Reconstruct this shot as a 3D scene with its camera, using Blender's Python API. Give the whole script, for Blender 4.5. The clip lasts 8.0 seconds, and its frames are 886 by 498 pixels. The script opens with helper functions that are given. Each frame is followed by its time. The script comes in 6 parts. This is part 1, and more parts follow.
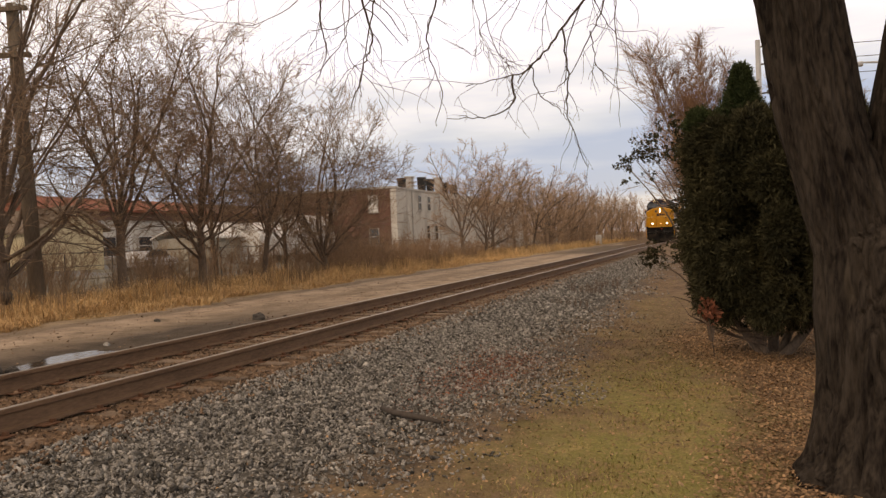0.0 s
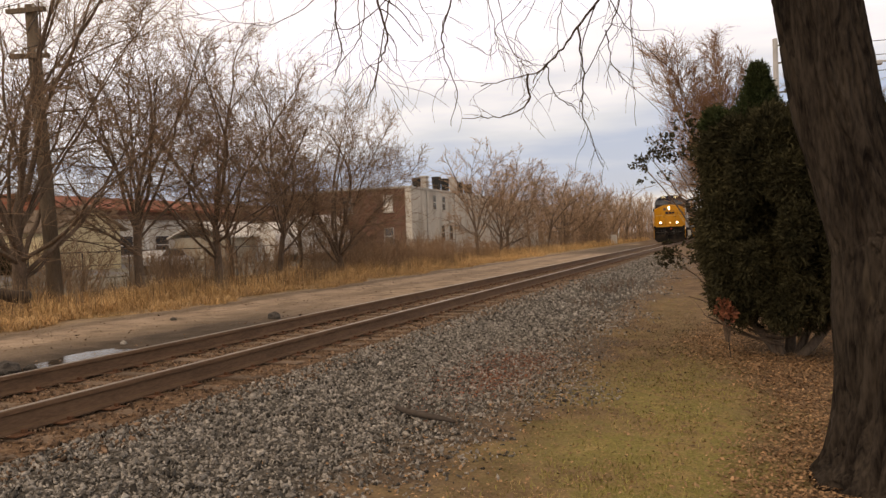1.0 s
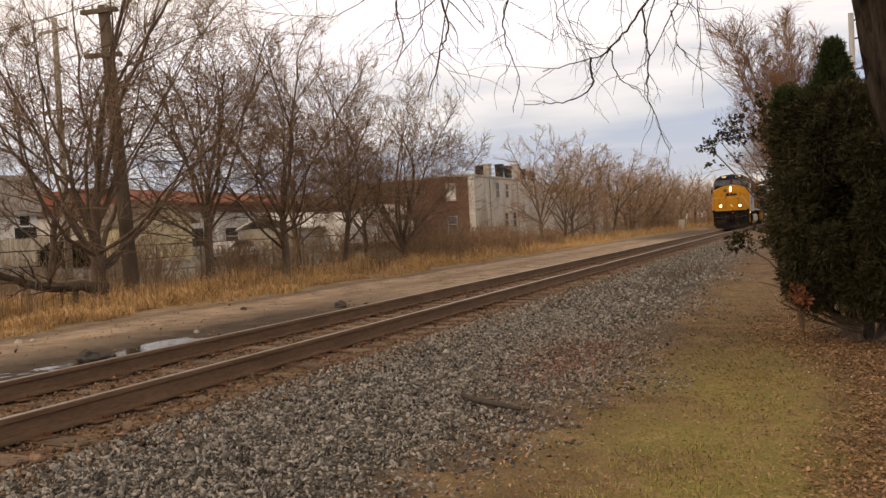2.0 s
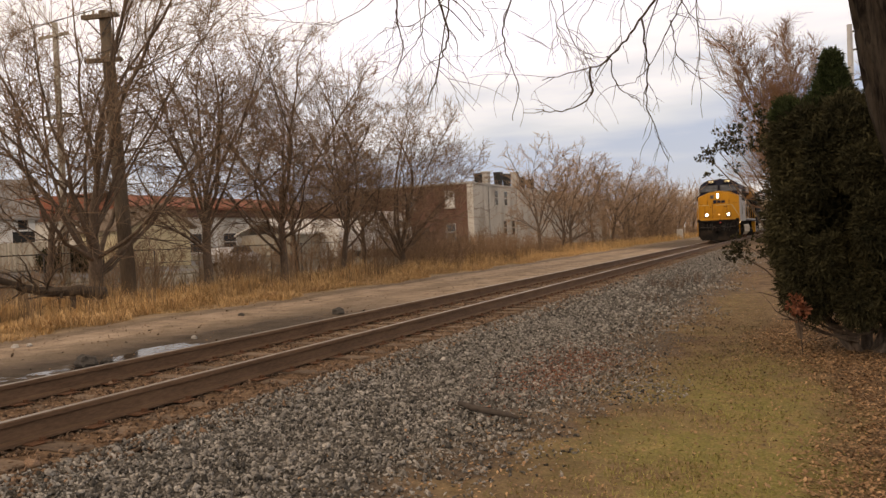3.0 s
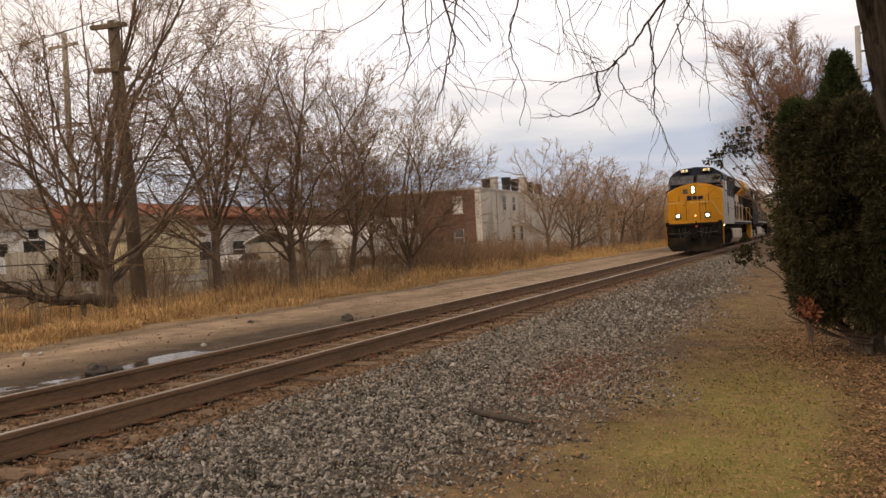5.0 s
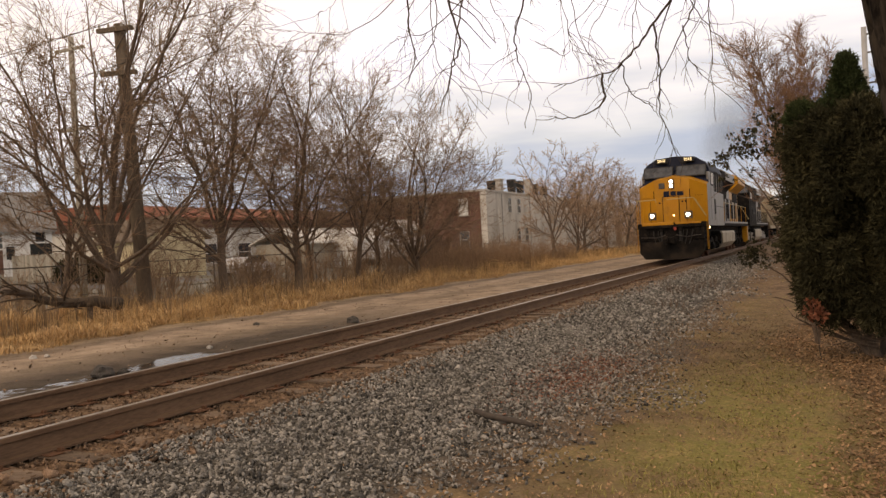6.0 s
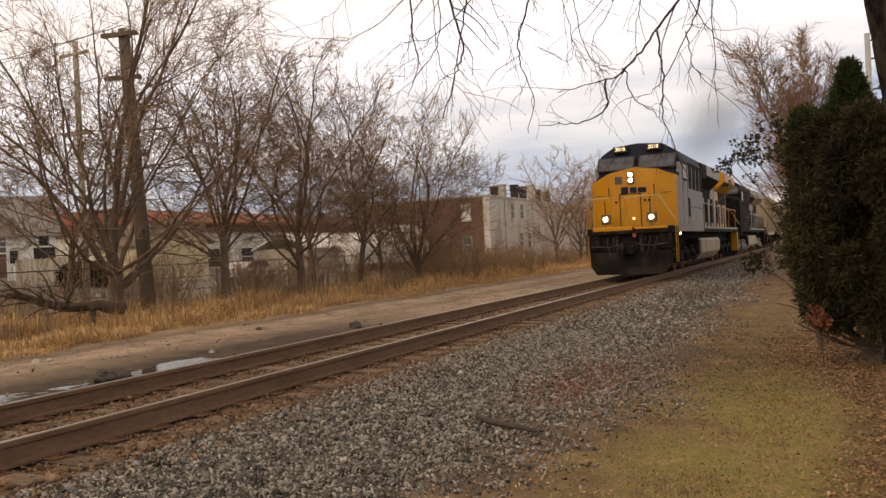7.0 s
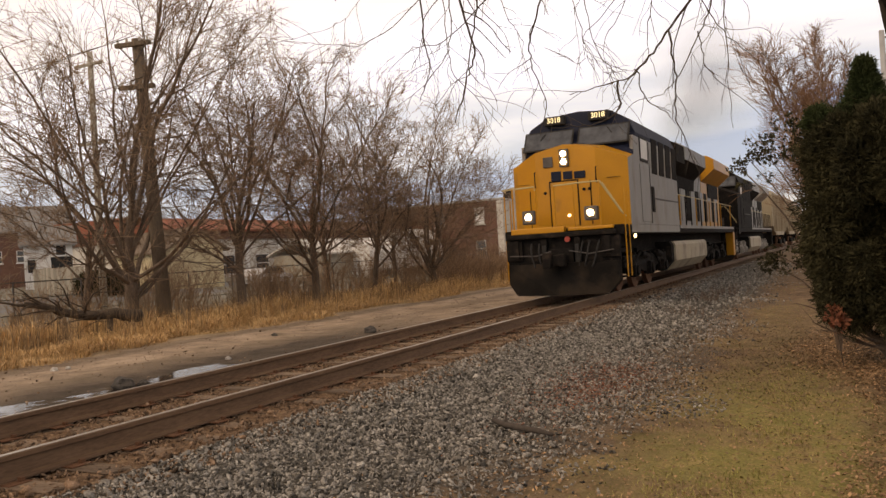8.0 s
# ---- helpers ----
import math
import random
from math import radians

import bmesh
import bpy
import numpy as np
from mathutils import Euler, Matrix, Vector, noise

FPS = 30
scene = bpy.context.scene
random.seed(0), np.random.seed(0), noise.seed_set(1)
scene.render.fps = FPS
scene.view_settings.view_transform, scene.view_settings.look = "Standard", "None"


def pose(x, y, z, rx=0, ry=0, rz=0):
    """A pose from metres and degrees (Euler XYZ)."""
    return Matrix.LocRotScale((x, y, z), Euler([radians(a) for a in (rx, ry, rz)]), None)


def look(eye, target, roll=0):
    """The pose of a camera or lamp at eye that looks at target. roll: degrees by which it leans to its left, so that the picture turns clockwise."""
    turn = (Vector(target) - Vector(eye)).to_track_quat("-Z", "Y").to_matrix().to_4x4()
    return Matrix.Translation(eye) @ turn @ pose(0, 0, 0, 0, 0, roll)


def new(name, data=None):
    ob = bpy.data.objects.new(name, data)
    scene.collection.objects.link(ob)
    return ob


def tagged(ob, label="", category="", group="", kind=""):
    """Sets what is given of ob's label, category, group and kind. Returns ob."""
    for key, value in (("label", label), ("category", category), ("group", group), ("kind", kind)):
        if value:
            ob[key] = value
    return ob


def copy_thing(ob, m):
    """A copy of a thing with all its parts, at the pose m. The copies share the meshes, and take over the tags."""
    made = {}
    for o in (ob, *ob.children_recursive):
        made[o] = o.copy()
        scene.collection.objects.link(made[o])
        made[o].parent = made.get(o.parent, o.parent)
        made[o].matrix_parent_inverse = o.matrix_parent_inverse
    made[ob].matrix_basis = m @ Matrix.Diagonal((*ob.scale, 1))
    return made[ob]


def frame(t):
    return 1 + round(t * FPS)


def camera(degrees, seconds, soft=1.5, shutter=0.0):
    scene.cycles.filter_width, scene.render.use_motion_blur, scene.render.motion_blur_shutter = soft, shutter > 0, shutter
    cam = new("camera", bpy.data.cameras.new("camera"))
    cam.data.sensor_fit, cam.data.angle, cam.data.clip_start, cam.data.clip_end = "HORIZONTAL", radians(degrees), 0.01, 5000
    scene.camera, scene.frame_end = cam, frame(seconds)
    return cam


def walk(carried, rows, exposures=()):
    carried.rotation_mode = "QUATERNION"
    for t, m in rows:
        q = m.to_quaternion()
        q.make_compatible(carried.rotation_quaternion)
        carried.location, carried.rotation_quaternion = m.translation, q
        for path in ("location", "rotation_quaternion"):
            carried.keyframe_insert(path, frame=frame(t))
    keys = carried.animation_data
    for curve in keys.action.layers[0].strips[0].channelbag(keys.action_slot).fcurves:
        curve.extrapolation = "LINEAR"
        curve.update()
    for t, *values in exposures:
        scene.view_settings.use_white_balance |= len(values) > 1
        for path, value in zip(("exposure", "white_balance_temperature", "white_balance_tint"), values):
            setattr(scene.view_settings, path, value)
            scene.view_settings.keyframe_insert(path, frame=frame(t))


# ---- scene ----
# ---------------------------------------------------------------- camera
cam = camera(57.5, 8.0, soft=1.45)
EYE = (6.134, 0.0, 1.219)
VIEW = [
    (0.0, 89.249, 2.075, 18.811), (0.5, 89.073, 2.16, 19.018), (1.0, 89.258, 2.005, 19.854),
    (1.5, 88.633, 2.313, 21.675), (2.0, 88.595, 2.809, 24.363), (2.2, 88.85, 2.75, 24.65),
    (3.3, 89.235, 2.27, 24.17), (3.5, 89.354, 2.273, 24.22),
    (4.0, 89.273, 2.361, 24.198), (4.5, 89.347, 2.725, 24.332),
    (4.7, 89.445, 2.8, 24.53), (5.8, 89.66, 2.9, 25.29), (6.0, 89.721, 2.924, 25.226),
    (6.5, 89.763, 2.768, 25.106), (7.0, 90.099, 2.758, 25.42), (7.5, 90.27, 3.102, 25.937),
    (8.0, 90.44, 3.492, 26.413),
]
walk(cam, [(t, pose(*EYE, a, b, c)) for t, a, b, c in VIEW], [(0.0, 0.19, 10400, 20), (8.0, 0.19, 10400, 20)])

# ---------------------------------------------------------------- light
world = bpy.data.worlds.new("overcast_sky")
scene.world = world
world.use_nodes = True
wn, wl = world.node_tree.nodes, world.node_tree.links
wn.clear()
w_out = wn.new("ShaderNodeOutputWorld")
w_bg = wn.new("ShaderNodeBackground")
w_tc = wn.new("ShaderNodeTexCoord")
w_sep = wn.new("ShaderNodeSeparateXYZ")
wl.new(w_tc.outputs["Generated"], w_sep.inputs[0])
w_sky = wn.new("ShaderNodeTexSky")
w_sky.sky_type = 'NISHITA'
w_sky.sun_disc = False
w_sky.sun_elevation, w_sky.sun_rotation = radians(45), radians(-144)
w_map = wn.new("ShaderNodeMapping")
w_map.inputs["Scale"].default_value = (1.6, 1.6, 11.0)
wl.new(w_tc.outputs["Generated"], w_map.inputs[0])
w_noise = wn.new("ShaderNodeTexNoise")
w_noise.inputs["Scale"].default_value = 1.7
w_noise.inputs["Detail"].default_value = 5.0
w_noise.inputs["Roughness"].default_value = 0.5
wl.new(w_map.outputs[0], w_noise.inputs["Vector"])


def wmath(op, a, b, clamp=False):
    n = wn.new("ShaderNodeMath")
    n.operation, n.use_clamp = op, clamp
    for i, v in enumerate((a, b)):
        if isinstance(v, (int, float)):
            n.inputs[i].default_value = v
        else:
            wl.new(v, n.inputs[i])
    return n.outputs[0]


w_h = wmath('ADD', w_sep.outputs[2], wmath('MULTIPLY', wmath('SUBTRACT', w_noise.outputs[0], 0.5), 0.22))
# the cloud deck is a little thicker away from the bright western part
w_h = wmath('ADD', w_h, wmath('MULTIPLY', wmath('ADD', w_sep.outputs[0], 0.30), -0.075))
w_ramp = wn.new("ShaderNodeValToRGB")
wl.new(w_h, w_ramp.inputs[0])
w_el = w_ramp.color_ramp.elements
w_el[0].position, w_el[0].color = 0.0, (0.42, 0.52, 0.70, 1)
w_el[1].position, w_el[1].color = 1.0, (0.40, 0.41, 0.43, 1)
for p, c in ((0.035, (0.24, 0.37, 0.64, 1)), (0.09, (0.24, 0.37, 0.66, 1)), (0.13, (0.42, 0.55, 0.78, 1)),
             (0.175, (0.64, 0.77, 1.02, 1)), (0.24, (0.83, 1.0, 1.32, 1)), (0.42, (0.72, 0.76, 0.82, 1)), (0.65, (0.50, 0.50, 0.51, 1))):
    e = w_el.new(p)
    e.color = c
w_mix = wn.new("ShaderNodeMixRGB")
w_mix.blend_type = 'ADD'
w_mix.inputs[0].default_value = 0.03
wl.new(w_ramp.outputs[0], w_mix.inputs[1])
wl.new(w_sky.outputs[0], w_mix.inputs[2])
wl.new(w_mix.outputs[0], w_bg.inputs[0])
w_bg.inputs[1].default_value = 1.0
wl.new(w_bg.outputs[0], w_out.inputs[0])

sun = new("sun", bpy.data.lights.new("sun", 'SUN'))
sun.data.energy, sun.data.angle, sun.data.color = 0.75, radians(30), (1.0, 0.90, 0.78)
sun.matrix_world = look((-22, -30, 38), (0, 15, 0))
scene.view_settings.exposure = 0.0


# ---------------------------------------------------------------- materials
def pm(name, c1, c2, scale=6.0, rough=0.8, bump=0.0, metal=0.0, grain=60.0, stretch=(1, 1, 1), vary=0.0, dirt=None, dirt_at=0.62, spec=0.35, bscale=None):
    """A surface with colour that varies at two scales, fine relief and, if wanted, patches of dirt."""
    m = bpy.data.materials.new(name)
    m.use_nodes = True
    n, l = m.node_tree.nodes, m.node_tree.links
    b = n["Principled BSDF"]
    tc, mp = n.new("ShaderNodeTexCoord"), n.new("ShaderNodeMapping")
    mp.inputs["Scale"].default_value = stretch
    l.new(tc.outputs["Object"], mp.inputs[0])

    def noise_node(s, d):
        k = n.new("ShaderNodeTexNoise")
        k.inputs["Scale"].default_value, k.inputs["Detail"].default_value = s, d
        l.new(mp.outputs[0], k.inputs["Vector"])
        return k.outputs[0]

    big, fine = noise_node(scale, 4), noise_node(grain, 3)
    add = n.new("ShaderNodeMath")
    add.operation = 'MULTIPLY_ADD'
    l.new(fine, add.inputs[0])
    add.inputs[1].default_value = 0.5
    half = n.new("ShaderNodeMath")
    half.operation = 'MULTIPLY'
    half.inputs[1].default_value = 0.5
    l.new(big, half.inputs[0])
    l.new(half.outputs[0], add.inputs[2])
    ramp = n.new("ShaderNodeValToRGB")
    ramp.color_ramp.elements[0].position, ramp.color_ramp.elements[1].position = 0.36, 0.64
    ramp.color_ramp.elements[0].color, ramp.color_ramp.elements[1].color = (*c1, 1), (*c2, 1)
    l.new(add.outputs[0], ramp.inputs[0])
    colour = ramp.outputs[0]
    if dirt:
        d = noise_node(scale * 0.6 + 0.3, 6)
        r2 = n.new("ShaderNodeValToRGB")
        r2.color_ramp.elements[0].position, r2.color_ramp.elements[1].position = dirt_at - 0.08, dirt_at + 0.08
        l.new(d, r2.inputs[0])
        mx = n.new("ShaderNodeMixRGB")
        l.new(r2.outputs[0], mx.inputs[0])
        l.new(colour, mx.inputs[1])
        mx.inputs[2].default_value = (*dirt, 1)
        colour = mx.outputs[0]
    if vary:
        oi, hs = n.new("ShaderNodeObjectInfo"), n.new("ShaderNodeHueSaturation")
        geo = n.new("ShaderNodeNewGeometry")
        sm = n.new("ShaderNodeMath")
        sm.operation = 'ADD'
        l.new(oi.outputs["Random"], sm.inputs[0])
        l.new(geo.outputs["Random Per Island"], sm.inputs[1])
        fr = n.new("ShaderNodeMath")
        fr.operation = 'FRACT'
        l.new(sm.outputs[0], fr.inputs[0])
        sm = fr
        mr = n.new("ShaderNodeMapRange")
        mr.inputs["To Min"].default_value, mr.inputs["To Max"].default_value = 1 - vary, 1 + vary
        l.new(sm.outputs[0], mr.inputs[0])
        l.new(mr.outputs[0], hs.inputs["Value"])
        l.new(colour, hs.inputs["Color"])
        colour = hs.outputs[0]
    l.new(colour, b.inputs["Base Color"])
    b.inputs["Roughness"].default_value, b.inputs["Metallic"].default_value = rough, metal
    b.inputs["Specular IOR Level"].default_value = spec
    if bump:
        bp = n.new("ShaderNodeBump")
        bp.inputs["Strength"].default_value, bp.inputs["Distance"].default_value = bump, 0.02
        l.new(noise_node(bscale, 4) if bscale else fine, bp.inputs["Height"])
        l.new(bp.outputs[0], b.inputs["Normal"])
    return m


def glow(name, colour, strength):
    m = bpy.data.materials.new(name)
    m.use_nodes = True
    b = m.node_tree.nodes["Principled BSDF"]
    b.inputs["Base Color"].default_value = (*colour, 1)
    b.inputs["Emission Color"].default_value = (*colour, 1)
    b.inputs["Emission Strength"].default_value = strength
    return m


M_BARK = pm("bark_grey_brown", (0.075, 0.053, 0.039), (0.18, 0.13, 0.097), 5, 0.9, 0.6, stretch=(1, 1, 0.3), grain=40)
M_TWIG = pm("twig_brown", (0.18, 0.118, 0.078), (0.31, 0.212, 0.146), 3, 0.9, vary=0.25, grain=20)
M_TWIG_RED = pm("twig_russet", (0.26, 0.16, 0.10), (0.38, 0.255, 0.165), 3, 0.9, vary=0.25, grain=20)
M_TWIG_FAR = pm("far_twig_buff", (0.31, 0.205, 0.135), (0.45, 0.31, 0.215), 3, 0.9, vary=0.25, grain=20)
M_TWIG_DARK = pm("twig_dark", (0.10, 0.07, 0.052), (0.18, 0.128, 0.096), 3, 0.85, vary=0.2, grain=20)
M_VINE = pm("dead_vine_russet", (0.17, 0.088, 0.05), (0.31, 0.175, 0.105), 3, 0.9, vary=0.3, grain=20)
M_OLD_BARK = pm("old_tree_bark", (0.009, 0.007, 0.006), (0.052, 0.042, 0.034), 9, 0.95, 1.0, spec=0.08, dirt=(0.075, 0.06, 0.045), dirt_at=0.70, stretch=(1, 1, 0.22), grain=45, bscale=22)
M_NEEDLE = pm("evergreen_sprays", (0.014, 0.0145, 0.008), (0.070, 0.063, 0.033), 1.6, 0.9, vary=0.5, spec=0.1, grain=12)
M_NEEDLE_BRIGHT = pm("evergreen_young", (0.022, 0.034, 0.013), (0.062, 0.078, 0.034), 2.5, 0.9, spec=0.1, vary=0.4, grain=12)
M_STONE = pm("ballast_stone", (0.10, 0.095, 0.088), (0.335, 0.315, 0.287), 9, 0.92, 0.3, spec=0.1, vary=0.8, grain=90)
M_RUST_STONE = pm("rusty_ballast", (0.085, 0.05, 0.032), (0.27, 0.178, 0.12), 14, 0.9, 0.3, vary=0.7, grain=90)
M_RAIL = pm("rusty_rail_steel", (0.11, 0.064, 0.04), (0.20, 0.12, 0.075), 8, 0.75, 0.2, 0.2, stretch=(1, 0.2, 1), vary=0.05)
M_RAIL_TOP = pm("polished_rail_head", (0.34, 0.30, 0.265), (0.46, 0.42, 0.38), 8, 0.36, 0.0, 0.7, stretch=(1, 0.05, 1))
M_TIE = pm("weathered_tie_wood", (0.11, 0.076, 0.055), (0.23, 0.165, 0.12), 6, 0.9, 0.6, stretch=(0.3, 1, 1), vary=0.3)
M_STEEL_RUST = pm("rusty_fastener", (0.12, 0.055, 0.03), (0.2, 0.1, 0.06), 20, 0.85, 0.3, 0.3)
M_STRAW = pm("dry_grass", (0.48, 0.29, 0.125), (0.70, 0.47, 0.245), 2, 0.85, vary=0.4, grain=10)
M_STRAW_OLD = pm("matted_old_grass", (0.30, 0.175, 0.085), (0.50, 0.32, 0.165), 2, 0.88, vary=0.4, grain=10)
M_STRAW_DARK = pm("brown_weeds", (0.14, 0.09, 0.055), (0.25, 0.17, 0.10), 2, 0.9, vary=0.35, grain=10)
M_LAWN = pm("tired_lawn", (0.165, 0.155, 0.046), (0.345, 0.305, 0.105), 1.2, 0.85, vary=0.4, grain=8)
M_LAWN_DRY = pm("dormant_lawn", (0.27, 0.19, 0.085), (0.42, 0.30, 0.15), 1.2, 0.85, vary=0.4, grain=8)
M_LEAF = pm("fallen_leaves", (0.20, 0.11, 0.058), (0.41, 0.255, 0.145), 4, 0.85, vary=0.5, grain=20)
M_LITTER = pm("dull_leaf_litter", (0.085, 0.055, 0.034), (0.27, 0.18, 0.105), 4, 0.88, vary=0.5, grain=20)
M_REDLEAF = pm("red_brown_leaves", (0.19, 0.06, 0.035), (0.29, 0.11, 0.06), 4, 0.8, vary=0.4, grain=20)
M_YELLOW = pm("locomotive_yellow", (0.46, 0.20, 0.010), (0.55, 0.245, 0.016), 2.0, 0.38, 0.0, dirt=(0.30, 0.15, 0.03), dirt_at=0.70)
M_BLUE = pm("locomotive_dark_blue", (0.009, 0.013, 0.028), (0.017, 0.022, 0.042), 2.0, 0.6, dirt=(0.03, 0.031, 0.04), dirt_at=0.70, spec=0.12)
M_GREY = pm("locomotive_grey", (0.20, 0.195, 0.185), (0.275, 0.265, 0.25), 2.0, 0.45, dirt=(0.17, 0.14, 0.11), dirt_at=0.60, stretch=(1, 1, .45))
M_BLACK = pm("black_underframe", (0.006, 0.0055, 0.0055), (0.020, 0.017, 0.015), 6.0, 0.75, 0.3, dirt=(0.040, 0.030, 0.024), dirt_at=0.64, spec=0.08)
M_TANK = pm("dusty_tank_tan", (0.33, 0.275, 0.20), (0.43, 0.365, 0.27), 2.0, 0.6, dirt=(0.2, 0.16, 0.12), dirt_at=0.6)
M_GLASS = pm("cab_glass", (0.015, 0.02, 0.028), (0.07, 0.08, 0.095), 1.6, 0.08, spec=0.7, grain=4)
M_LAMP = glow("headlight_glow", (1.0, 0.80, 0.50), 24.0)
M_LAMP_DIM = glow("marker_glow", (1.0, 0.8, 0.5), 4.0)
M_DIGITS = glow("number_glow", (1.0, 0.92, 0.62), 0.75)
M_BRICK = pm("red_brown_brick", (0.115, 0.058, 0.043), (0.18, 0.095, 0.07), 1.4, 0.9, 0.3, grain=18, dirt=(0.14, 0.09, 0.075), dirt_at=0.6)
M_WHITEWALL = pm("stained_white_render", (0.48, 0.46, 0.42), (0.60, 0.57, 0.52), 0.5, 0.9, 0.2, stretch=(1, 1, 0.35), grain=5, dirt=(0.38, 0.35, 0.31), dirt_at=0.58)
M_ROOF_GREY = pm("grey_roofing", (0.17, 0.17, 0.17), (0.26, 0.25, 0.24), 1.5, 0.85, 0.2, grain=14)
M_ROOF_BROWN = pm("brown_shingle", (0.13, 0.095, 0.07), (0.21, 0.16, 0.12), 1.5, 0.85, 0.2, grain=14)
M_ROOF_RED = pm("red_roofing", (0.24, 0.075, 0.045), (0.32, 0.11, 0.07), 1.0, 0.8, 0.2, grain=10)
M_WHITE = pm("white_paint", (0.58, 0.58, 0.56), (0.70, 0.69, 0.67), 2.0, 0.6, grain=12)
M_CREAM = pm("cream_siding", (0.50, 0.42, 0.27), (0.60, 0.51, 0.34), 1.5, 0.7, grain=12)
M_DARKGLASS = pm("dark_window_glass", (0.03, 0.035, 0.04), (0.06, 0.065, 0.07), 2, 0.1, spec=0.7)
M_DARKMETAL = pm("dark_painted_metal", (0.05, 0.045, 0.045), (0.10, 0.09, 0.085), 4, 0.6, 0.1)
M_CONCRETE = pm("pale_concrete", (0.38, 0.36, 0.33), (0.50, 0.48, 0.45), 4, 0.85, 0.2)
M_FENCE = pm("weathered_fence_boards", (0.26, 0.24, 0.20), (0.36, 0.33, 0.28), 2, 0.85, 0.2, stretch=(3, 3, 0.4), vary=0.2)
M_POLE = pm("creosoted_pole_wood", (0.10, 0.075, 0.055), (0.18, 0.14, 0.105), 6, 0.9, 0.4, stretch=(1, 1, 0.12))
M_STEELPOLE = pm("galvanised_pole", (0.38, 0.39, 0.40), (0.48, 0.49, 0.50), 4, 0.5, metal=0.4)
M_CARPAINT = pm("white_car_paint", (0.45, 0.46, 0.47), (0.52, 0.53, 0.54), 2, 0.3)
M_ASPHALT = pm("worn_asphalt", (0.10, 0.10, 0.105), (0.16, 0.16, 0.165), 0.8, 0.85, 0.2, grain=30)
M_DARKROCK = pm("dark_rock", (0.03, 0.028, 0.026), (0.08, 0.07, 0.062), 6, 0.8, 0.5)
M_WATER = pm("puddle_water", (0.03, 0.025, 0.02), (0.055, 0.045, 0.037), 1.0, 0.10, 0.05, spec=0.22, grain=14)
M_OLDTWIG = pm("old_tree_twigs", (0.035, 0.028, 0.024), (0.07, 0.056, 0.047), 3, 0.85, vary=0.2, grain=20)
M_LOG = pm("dark_rotting_bark", (0.035, 0.025, 0.018), (0.11, 0.078, 0.055), 7, 0.92, 0.6, grain=40)
M_TYRE = pm("black_rubber", (0.015, 0.015, 0.015), (0.03, 0.03, 0.03), 8, 0.85)


